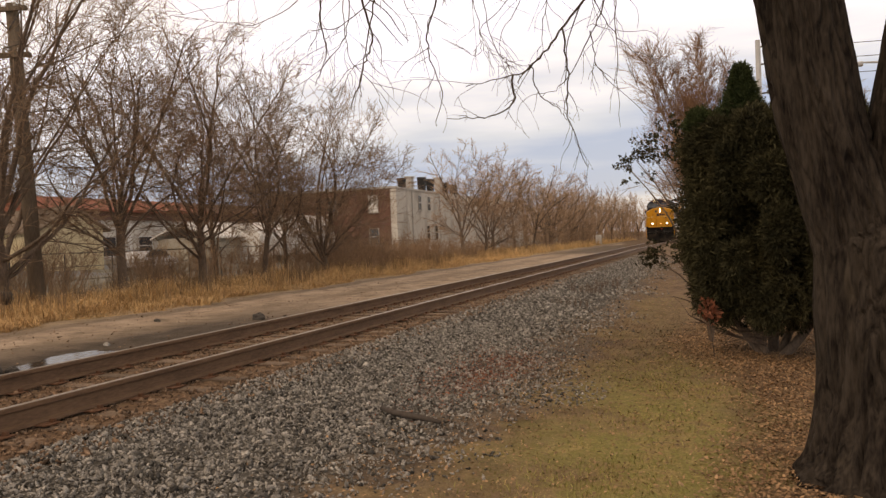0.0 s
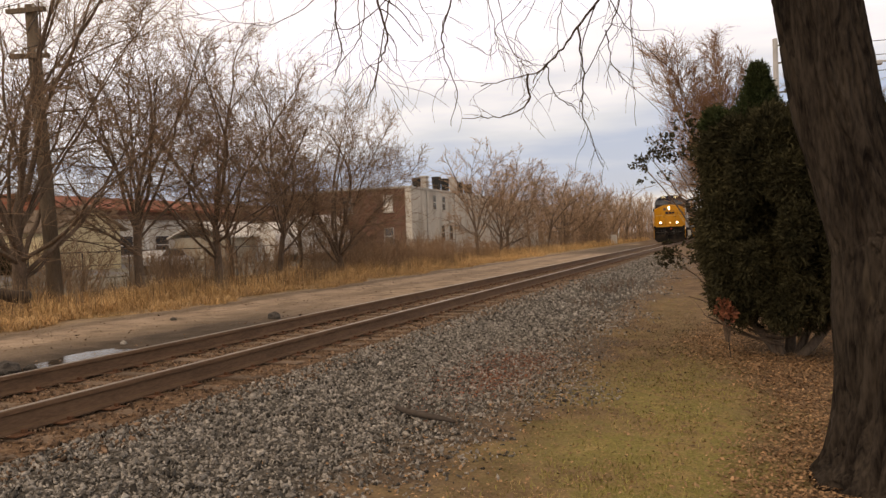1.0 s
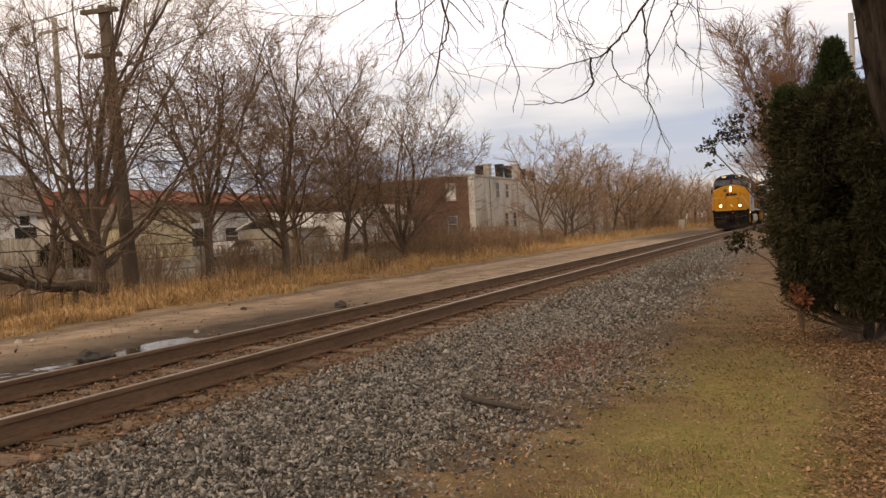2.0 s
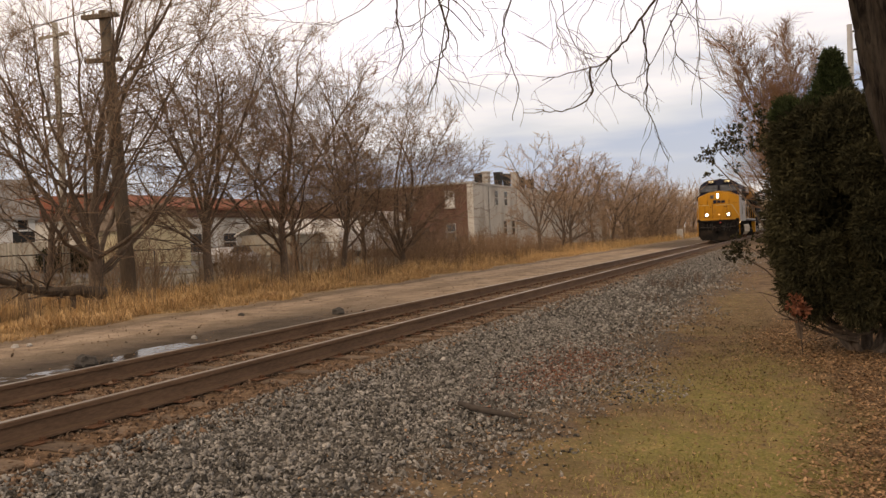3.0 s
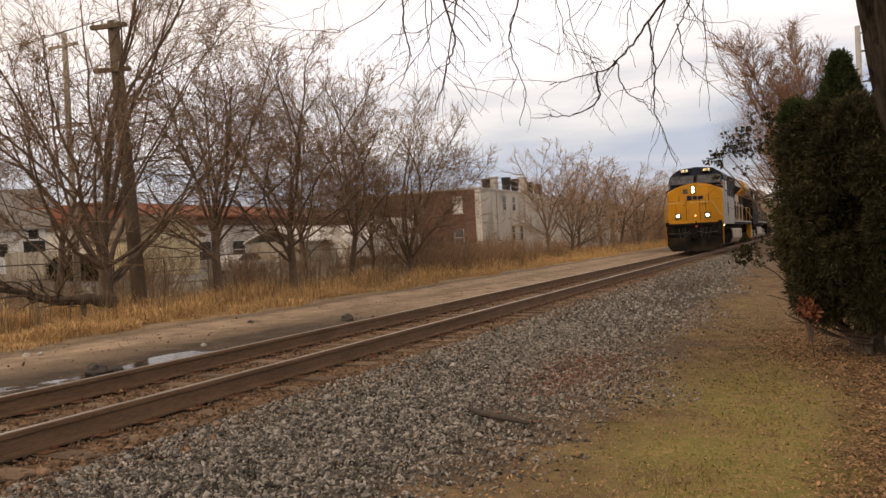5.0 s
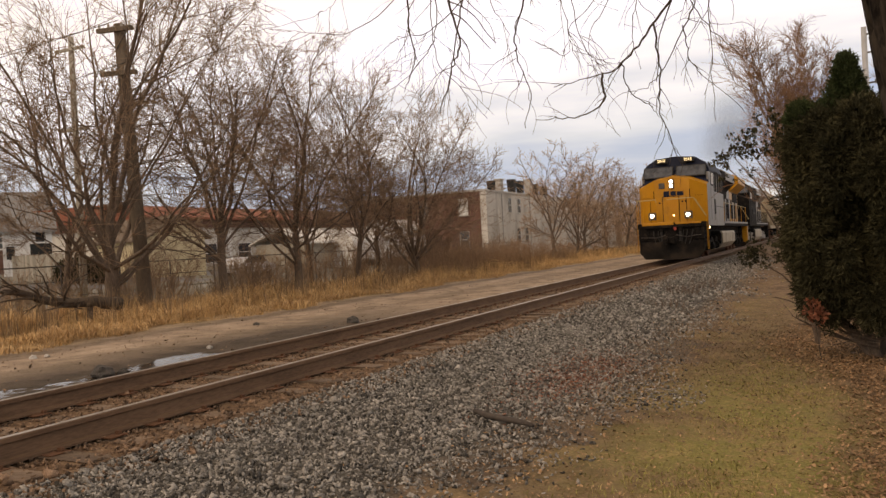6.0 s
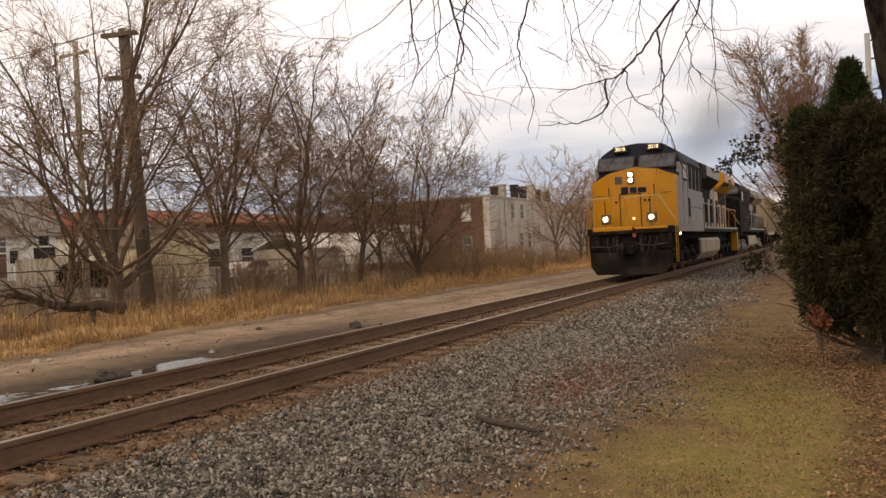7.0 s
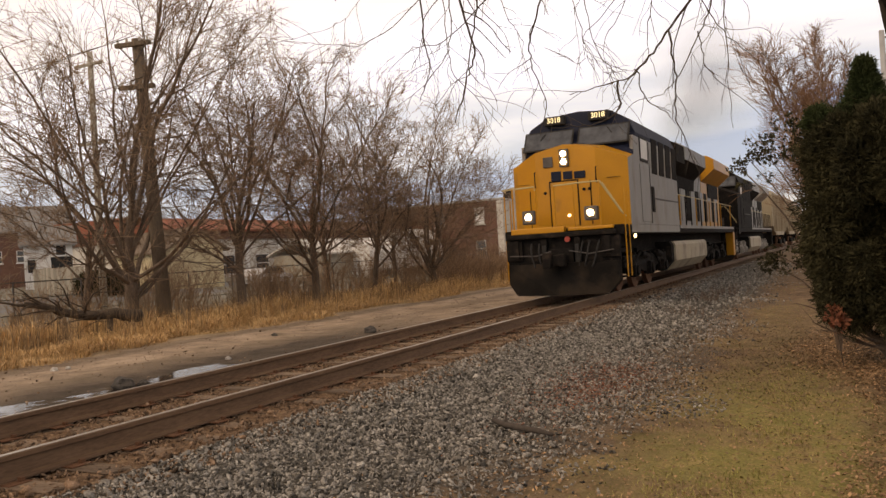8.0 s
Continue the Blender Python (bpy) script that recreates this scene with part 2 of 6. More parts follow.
# ---------------------------------------------------------------- mesh helpers
class Mesh:
    """Gathers boxes, tubes and prisms and links them as one mesh."""

    def __init__(self):
        self.v, self.f = [], []

    def add(self, verts, faces):
        k = len(self.v)
        self.v += [tuple(p) for p in verts]
        self.f += [tuple(i + k for i in f) for f in faces]
        return self

    def box(self, x0, x1, y0, y1, z0, z1, bev=0.0):
        """A block; with bev its eight corners' edges are chamfered."""
        if bev <= 0:
            self.add([(x, y, z) for x in (x0, x1) for y in (y0, y1) for z in (z0, z1)],
                     [(0, 1, 3, 2), (4, 6, 7, 5), (0, 4, 5, 1), (2, 3, 7, 6), (0, 2, 6, 4), (1, 5, 7, 3)])
            return self
        b = min(bev, (x1 - x0) / 2.1, (y1 - y0) / 2.1, (z1 - z0) / 2.1)
        bm = bmesh.new()
        bmesh.ops.create_cube(bm, size=1.0)
        for v in bm.verts:
            v.co = Vector((x0 + (v.co.x + .5) * (x1 - x0), y0 + (v.co.y + .5) * (y1 - y0), z0 + (v.co.z + .5) * (z1 - z0)))
        bmesh.ops.bevel(bm, geom=bm.edges[:], offset=b, segments=2, affect='EDGES', profile=0.6)
        bm.verts.index_update()
        self.add([v.co[:] for v in bm.verts], [[v.index for v in f.verts] for f in bm.faces])
        bm.free()
        return self

    def tube(self, pts, radii, sides=6, caps=True):
        pts = [Vector(p) for p in pts]
        k = len(self.v)
        side = None
        for i, p in enumerate(pts):
            d = (pts[min(i + 1, len(pts) - 1)] - pts[max(i - 1, 0)])
            d = d.normalized() if d.length > 1e-9 else Vector((0, 0, 1))
            if side is None:
                side = d.cross(Vector((0.31, 0.17, 0.93)) if abs(d.z) < 0.9 else Vector((1, 0.1, 0))).normalized()
            else:
                side = (side - d * side.dot(d)).normalized()
            up = d.cross(side)
            r = radii[i] if isinstance(radii, (list, tuple)) else radii
            for j in range(sides):
                a = 2 * math.pi * j / sides
                self.v.append(tuple(p + (side * math.cos(a) + up * math.sin(a)) * r))
        for i in range(len(pts) - 1):
            for j in range(sides):
                a, b = k + i * sides + j, k + i * sides + (j + 1) % sides
                self.f.append((a, b, b + sides, a + sides))
        if caps:
            self.f.append(tuple(range(k + sides - 1, k - 1, -1)))
            self.f.append(tuple(range(k + (len(pts) - 1) * sides, k + len(pts) * sides)))
        return self

    def disc(self, c, axis, r, depth, sides=20):
        a = Vector(axis).normalized()
        return self.tube([Vector(c) - a * depth / 2, Vector(c) + a * depth / 2], r, sides)

    def prism(self, outline, axis, a, b):
        """An outline in the two other axes, drawn out from a to b along axis 0, 1 or 2."""
        k, n = len(self.v), len(outline)
        for w in (a, b):
            for p, q in outline:
                self.v.append(((w, p, q), (p, w, q), (p, q, w))[axis])
        self.f += [tuple(range(k, k + n)), tuple(range(k + 2 * n - 1, k + n - 1, -1))]
        self.f += [(k + i, k + n + i, k + n + (i + 1) % n, k + (i + 1) % n) for i in range(n)]
        return self

    def data(self, name, material, smooth=False):
        me = bpy.data.meshes.new(name)
        me.from_pydata(self.v, [], self.f)
        me.materials.append(material)
        bm = bmesh.new()
        bm.from_mesh(me)
        bmesh.ops.recalc_face_normals(bm, faces=bm.faces)
        bm.to_mesh(me)
        bm.free()
        if smooth:
            me.polygons.foreach_set("use_smooth", [True] * len(me.polygons))
        return me


def part(name, mesh, material, parent=None, label="", m=None, smooth=False):
    """One mesh object under a thing or a part."""
    me = mesh if isinstance(mesh, bpy.types.Mesh) else mesh.data(name, material, smooth)
    ob = new(name, me)
    if parent:
        ob.parent = parent
    if m is not None:
        ob.matrix_basis = m
    if label:
        ob["label"] = label
    return ob


def thing(name, label, category, m=None, group="", kind=""):
    ob = new(name)
    if m is not None:
        ob.matrix_basis = m
    return tagged(ob, label, category, group, kind)


def raw_mesh(name, verts, faces, material):
    """A mesh straight from arrays: verts (n,3), faces (m,k)."""
    me = bpy.data.meshes.new(name)
    verts, faces = np.asarray(verts, dtype=np.float32), np.asarray(faces, dtype=np.int32)
    m, k = faces.shape
    me.vertices.add(len(verts))
    me.vertices.foreach_set("co", verts.ravel())
    me.loops.add(m * k)
    me.loops.foreach_set("vertex_index", faces.ravel())
    me.polygons.add(m)
    me.polygons.foreach_set("loop_start", np.arange(0, m * k, k, dtype=np.int32))
    me.update(calc_edges=True)
    me.materials.append(material)
    return me


# ---------------------------------------------------------------- ground
PROFILE_X = [-400, -60, -45, -30, -16, -12, -8.5, -7.2, -5.5, -3.6, -2.6, -2.0, -1.45, 1.45, 1.75, 2.4, 3.4, 4.6, 6.5, 10, 30, 400]
PROFILE_Z = [1.0, .5, .1, -.35, -.42, -.38, -.3, -.32, -.30, -.30, -.31, -.28, -.212, -.212, -.235, -.32, -.42, -.47, -.50, -.52, -.5, -.5]


PUDDLE_Z = -.346


def ground_z(x, y):
    z = np.interp(x, PROFILE_X, PROFILE_Z)
    bumps = 0.012 * np.sin(1.7 * x + 0.9 * y) + 0.012 * np.sin(0.8 * y - 1.3 * x + 1.0) + 0.008 * np.sin(3.1 * y + 2.2 * x)
    flat = np.clip((np.abs(x) - 1.3) / 1.0, 0.15, 1)
    hollow = np.exp(-((x + 2.75) / .95) ** 4) * np.exp(-((y - 8.3) / 2.9) ** 4) * (.75 + .25 * np.sin(1.9 * y + 1.2 * x))
    return z + bumps * flat - .065 * hollow * (x < -1.5)
def axis_steps(stops):
    out = []
    for a, b, d in stops:
        out += list(np.arange(a, b, d))
    return np.array(out + [stops[-1][1]])


gx = axis_steps([(-400, -100, 50), (-100, -30, 5), (-30, -14, 1), (-14, -8.5, 0.35), (-8.5, 9, 0.12), (9, 16, 0.5), (16, 60, 4), (60, 400, 40)])
gy = axis_steps([(-60, 0, 4), (0, 3, 0.5), (3, 24, 0.14), (24, 50, 0.5), (50, 140, 2.5), (140, 1500, 80)])
GX, GY = np.meshgrid(gx, gy)
GZ = ground_z(GX, GY)
rng = np.random.default_rng(5)
near = (GX > -8.5) & (GX < 9) & (GY > 2) & (GY < 30)
GZ = GZ + np.where(near, rng.normal(0, 0.006, GZ.shape), 0)
nx, ny = len(gx), len(gy)
idx = np.arange(nx * ny).reshape(ny, nx)
quads = np.stack([idx[:-1, :-1], idx[:-1, 1:], idx[1:, 1:], idx[1:, :-1]], -1).reshape(-1, 4)


def ground_material():
    """Lawn, ballast, cinders between the rails, the dirt track and the dry verge, each by its place across the line."""
    m = bpy.data.materials.new("ground_surfaces")
    m.use_nodes = True
    n, l = m.node_tree.nodes, m.node_tree.links
    b = n["Principled BSDF"]
    b.inputs["Roughness"].default_value = 0.92
    b.inputs["Specular IOR Level"].default_value = 0.2
    geo, sep = n.new("ShaderNodeNewGeometry"), n.new("ShaderNodeSeparateXYZ")
    l.new(geo.outputs["Position"], sep.inputs[0])

    def noise_node(s, d=4, rough=0.55):
        k = n.new("ShaderNodeTexNoise")
        k.inputs["Scale"].default_value, k.inputs["Detail"].default_value, k.inputs["Roughness"].default_value = s, d, rough
        l.new(geo.outputs["Position"], k.inputs["Vector"])
        return k.outputs[0]

    def ramp(src, stops):
        r = n.new("ShaderNodeValToRGB")
        el = r.color_ramp.elements
        el[0].position, el[0].color = stops[0][0], (*stops[0][1], 1)
        el[1].position, el[1].color = stops[-1][0], (*stops[-1][1], 1)
        for p, c in stops[1:-1]:
            el.new(p).color = (*c, 1)
        l.new(src, r.inputs[0])
        return r.outputs[0]

    def edge(src, lo, hi):
        r = n.new("ShaderNodeMapRange")
        r.inputs["From Min"].default_value, r.inputs["From Max"].default_value = lo, hi
        l.new(src, r.inputs[0])
        return r.outputs[0]

    def mix(fac, a, c):
        x = n.new("ShaderNodeMixRGB")
        l.new(fac, x.inputs[0])
        l.new(a, x.inputs[1])
        l.new(c, x.inputs[2])
        return x.outputs[0]

    def calc(op, a, c):
        x = n.new("ShaderNodeMath")
        x.operation = op
        for i, v in enumerate((a, c)):
            if isinstance(v, (int, float)):
                x.inputs[i].default_value = v
            else:
                l.new(v, x.inputs[i])
        return x.outputs[0]

    wob = calc('MULTIPLY', calc('SUBTRACT', noise_node(0.9, 5), 0.5), 2.6)
    xw = calc('ADD', sep.outputs[0], wob)
    wob2 = calc('MULTIPLY', calc('SUBTRACT', noise_node(2.2, 3), 0.5), 0.7)
    xs = calc('ADD', sep.outputs[0], wob2)
    lawn = ramp(calc('ADD', calc('MULTIPLY', noise_node(0.9, 4), 0.55), calc('MULTIPLY', noise_node(6.5, 7, 0.7), 0.45)), [(0.36, (0.16, 0.105, 0.06)), (0.45, (0.30, 0.22, 0.095)), (0.52, (0.205, 0.185, 0.06)), (0.58, (0.30, 0.235, 0.095)), (0.68, (0.42, 0.30, 0.15))])
    # bed colour is darker than the loose stones, painting shade into their gaps
    stone = ramp(noise_node(34, 3), [(0.3, (0.035, 0.032, 0.028)), (0.5, (0.085, 0.078, 0.068)), (0.7, (0.16, 0.148, 0.13))])
    cinder = ramp(noise_node(9, 6), [(0.3, (0.075, 0.045, 0.028)), (0.52, (0.16, 0.098, 0.06)), (0.75, (0.26, 0.175, 0.115))])
    dirt = ramp(noise_node(1.6, 7), [(0.28, (0.19, 0.145, 0.105)), (0.5, (0.345, 0.26, 0.195)), (0.72, (0.47, 0.365, 0.28))])
    verge = ramp(noise_node(1.8, 6), [(0.3, (0.17, 0.12, 0.065)), (0.5, (0.28, 0.20, 0.10)), (0.72, (0.36, 0.27, 0.14))])
    yard = ramp(noise_node(0.25, 5), [(0.3, (0.14, 0.125, 0.09)), (0.5, (0.19, 0.18, 0.15)), (0.7, (0.22, 0.21, 0.19))])
    # leaf-litter brown with some shadow painted into it
    mould_with_shade = ramp(noise_node(3.0, 6), [(0.3, (0.095, 0.062, 0.04)), (0.5, (0.165, 0.108, 0.068)), (0.7, (0.25, 0.17, 0.105))])
    c = mix(edge(xs, -17.5, -15.5), yard, verge)
    c = mix(edge(xw, -8.3, -6.7), c, dirt)
    wet = ramp(noise_node(2.4, 5), [(0.3, (0.055, 0.043, 0.034)), (0.7, (0.11, 0.085, 0.066))])
    c = mix(calc('MULTIPLY', edge(xs, -4.6, -3.5), edge(sep.outputs[1], 20.0, 13.0)), c, wet)
    c = mix(calc('MULTIPLY', calc('MULTIPLY', edge(xs, -6.6, -5.6), edge(sep.outputs[1], 58.0, 64.0)), calc('MULTIPLY', edge(sep.outputs[1], 98.0, 90.0), 0.8)), c, wet)
    rut = ramp(noise_node(3.5, 6), [(0.3, (0.10, 0.074, 0.054)), (0.7, (0.21, 0.16, 0.12))])
    c = mix(calc('MULTIPLY', calc('MULTIPLY', edge(xs, -7.2, -6.7), edge(xs, -5.9, -6.4)), 0.75), c, rut)
    c = mix(calc('MULTIPLY', calc('MULTIPLY', edge(xs, -4.9, -4.5), edge(xs, -3.6, -4.0)), 0.4), c, rut)
    c = mix(edge(xs, -2.3, -1.7), c, cinder)
    c = mix(edge(xs, 1.35, 1.75), c, stone)
    c = mix(edge(xw, 3.4, 4.4), c, mould_with_shade)
    c = mix(edge(xw, 4.1, 5.3), c, lawn)
    # leaf mould, darkened for shadow, under the evergreen and round the old tree
    far = calc('ADD', xw, calc('MULTIPLY', calc('SUBTRACT', sep.outputs[1], 8.0), 0.12))
    c = mix(edge(far, 5.9, 6.7), c, mould_with_shade)
    # the lawn gives way to bare leafy earth further along, in the same darkened brown
    thin = calc('ADD', sep.outputs[1], calc('MULTIPLY', calc('SUBTRACT', noise_node(1.3, 5), 0.5), 5.0))
    c = mix(calc('MULTIPLY', calc('MULTIPLY', edge(thin, 8.2, 12.0), 0.65), edge(xw, 4.1, 5.0)), c, mould_with_shade)
    fine = n.new("ShaderNodeMixRGB")
    fine.blend_type = 'MULTIPLY'
    fine.inputs[0].default_value = 0.55
    l.new(c, fine.inputs[1])
    l.new(ramp(noise_node(45, 2), [(0.3, (0.45, 0.45, 0.45)), (0.65, (1.25, 1.25, 1.25))]), fine.inputs[2])
    l.new(fine.outputs[0], b.inputs["Base Color"])
    bp = n.new("ShaderNodeBump")
    bp.inputs["Strength"].default_value, bp.inputs["Distance"].default_value = 0.6, 0.03
    l.new(noise_node(30, 4), bp.inputs["Height"])
    l.new(bp.outputs[0], b.inputs["Normal"])
    return m


ground = new("ground", raw_mesh("ground", np.stack([GX, GY, GZ], -1).reshape(-1, 3), quads, ground_material()))
ground.data.polygons.foreach_set("use_smooth", [True] * len(ground.data.polygons))
tagged(ground, "bare earth, ballast, lawn and dry verge beside a railway", "ground", kind="structure")

# ---------------------------------------------------------------- track
GAUGE = 0.754
track = thing("railway_track", "single railway track with rusty steel rails on wooden ties", "railway track", kind="structure")
RAIL_OUT = [(-.07, -.186), (.07, -.186), (.07, -.172), (.014, -.150), (.010, -.048), (.036, -.038), (.036, -.006), (.028, 0), (-.028, 0), (-.036, -.006), (-.036, -.038), (-.010, -.048), (-.014, -.150), (-.07, -.172)]
for side in (-1, 1):
    r = part("rail", Mesh().prism([(side * GAUGE + p, q) for p, q in RAIL_OUT], 1, -60, 400), M_RAIL, track)
    part("rail_head", Mesh().box(side * GAUGE - .026, side * GAUGE + .026, -60, 400, -.001, .003), M_RAIL_TOP, r, "wheel-polished running surface")
rnd = random.Random(3)
tie_meshes = []
for k in range(4):
    mb = Mesh().box(-1.3, 1.3, -.11, .11, -.36, -.19, 0.012)
    mb.v = [(x + rnd.uniform(-.012, .012), y + rnd.uniform(-.008, .008), z + rnd.uniform(-.008, .004)) for x, y, z in mb.v]
    tie_meshes.append(mb.data("tie", M_TIE))
plate_mesh = Mesh().box(-.18, .18, -.09, .09, -.192, -.183).box(-.14, -.1, -.06, -.035, -.19, -.155).box(.1, .14, .03, .06, -.19, -.155).data("tie_plate", M_STEEL_RUST)
y, k = 1.0, 0
while y < 130:
    t = part("tie", tie_meshes[k % 4], None, track, m=pose(rnd.uniform(-.05, .05), y, rnd.uniform(-.02, .004), 0, 0, rnd.uniform(-1.5, 1.5)))
    if y < 45:
        for side in (-1, 1):
            part("tie_plate", plate_mesh, None, t, m=pose(side * GAUGE - t.location.x, 0, -t.location.z))
    y += 0.53 + rnd.uniform(-.03, .03)
    k += 1


# ---------------------------------------------------------------- trees
def sway(rn, d, amount):
    return (d + Vector((rn.gauss(0, amount), rn.gauss(0, amount), rn.gauss(0, amount * .6)))).normalized()


def strand(rn, p, d, length, r, n, bend, lift, tip=0.35):
    """A tapering, wandering limb; lift turns it up (or down) along its way."""
    pts, rad, q = [p.copy()], [r], p.copy()
    for i in range(n):
        d = sway(rn, d, bend)
        d = (d + Vector((0, 0, lift))).normalized()
        q = q + d * (length / n)
        pts.append(q.copy())
        rad.append(r * (1 - (1 - tip) * (i + 1) / n))
    return pts, rad


def along(pts, rad, f):
    n = len(pts) - 1
    i = min(int(f * n), n - 1)
    u = f * n - i
    return pts[i].lerp(pts[i + 1], u), rad[i] * (1 - u) + rad[i + 1] * u, (pts[i + 1] - pts[i]).normalized()


def offshoot(rn, axis, lo, hi, rise):
    a = rn.uniform(0, 2 * math.pi)
    s = axis.orthogonal().normalized()
    s = (s * math.cos(a) + axis.cross(s) * math.sin(a)).normalized()
    g = rn.uniform(lo, hi)
    return (axis * math.cos(g) + s * math.sin(g) + Vector((0, 0, rise))).normalized()


def vase(seed, height, width, radius, fork=0.25, limbs=6, subs=9, twigs=6, fine=4, lean=(0, 0), stems=1, fine_r=0.006, rise=0.25, reach=1.0):
    """A leafless tree: a short trunk that forks into ascending limbs, and these into ever finer twigs."""
    rn = random.Random(seed)
    wood, spray = Mesh(), Mesh()
    starts = []
    for s in range(stems):
        a = 2.4 * s + rn.random()
        off = Vector((math.cos(a), math.sin(a), 0)) * (radius * 0.9 if stems > 1 else 0)
        d = Vector((lean[0] + (0.16 * math.cos(a) if stems > 1 else 0), lean[1] + (0.16 * math.sin(a) if stems > 1 else 0), 1)).normalized()
        r = radius * (1 if stems == 1 else rn.uniform(.6, .85))
        pts, rad = strand(rn, Vector((0, 0, -.15)) + off, d, height * fork * rn.uniform(.85, 1.25) + .15, r, 6, 0.06, 0.0, 0.72)
        rad[0] *= 1.35
        wood.tube(pts, rad, 9, caps=False)
        starts.append((pts, rad))
    for s, (pts, rad) in enumerate(starts):
        n = max(2, round(limbs / stems))
        for j in range(n):
            f = 1.0 if j < 2 else rn.uniform(0.45, 1.0)
            p, r, ax = along(pts, rad, f)
            a = 2 * math.pi * (j + 0.5 * rn.random()) / n + s
            out = (rn.uniform(.15, .5) if j < 2 else rn.uniform(.5, 1.15)) * width / (height * (1 - fork))
            d = Vector((math.cos(a) * out * 2.3 + lean[0], math.sin(a) * out * 2.3 + lean[1], 1)).normalized()
            ln = height * (1 - fork * f) * rn.uniform(.8, 1.05) * (1.0 if j < 2 else rn.uniform(.7, 1))
            lp, lr = strand(rn, p, d, ln, r * rn.uniform(.55, .78), 10, 0.12, 0.05, 0.12)
            wood.tube(lp, lr, 6, caps=False)
            for k in range(subs):
                f2 = 0.15 + 0.83 * (k + rn.random()) / subs
                p2, r2, ax2 = along(lp, lr, f2)
                d2 = offshoot(rn, ax2, .4, 1.0, rise)
                l2 = ln * (0.52 - 0.32 * f2) * rn.uniform(.7, 1.35) * reach
                sp, sr = strand(rn, p2, d2, l2, max(r2 * .55, .012), 5, 0.22, 0.06, 0.3)
                wood.tube(sp, sr, 4, caps=False)
                for m in range(twigs):
                    f3 = 0.15 + 0.85 * (m + rn.random()) / twigs
                    p3, r3, ax3 = along(sp, sr, f3)
                    d3 = offshoot(rn, ax3, .4, 1.0, rise * .7)
                    l3 = max(l2 * rn.uniform(.3, .65), .35)
                    tp, tr = strand(rn, p3, d3, l3, max(r3 * .5, fine_r * 1.4), 3, 0.24, 0.04, 0.5)
                    spray.tube(tp, tr, 3, caps=False)
                    for q in range(fine):
                        p4, r4, ax4 = along(tp, tr, 0.2 + 0.8 * (q + rn.random()) / fine)
                        d4 = offshoot(rn, ax4, .35, .9, rise * .4)
                        fp, fr = strand(rn, p4, d4, l3 * rn.uniform(.4, .85), fine_r, 1, 0.12, 0.0, 0.6)
                        spray.tube(fp, fr, 3, caps=False)
    return wood, spray


def bare_tree(name, x, y, label, wood_mat=None, twig=None, group="bare trees beyond the track", category="tree", **kw):
    wood, spray = vase(**kw)
    t = thing(name, label, category, pose(x, y, float(ground_z(x, y))), group=group)
    part("trunk", raw_mesh("trunk", wood.v, wood.f, wood_mat or M_BARK), None, t)
    part("crown", raw_mesh("crown", spray.v, spray.f, twig or M_TWIG), None, t, "leafless twigs")
    t.children[0].data.polygons.foreach_set("use_smooth", [True] * len(t.children[0].data.polygons))
    return t


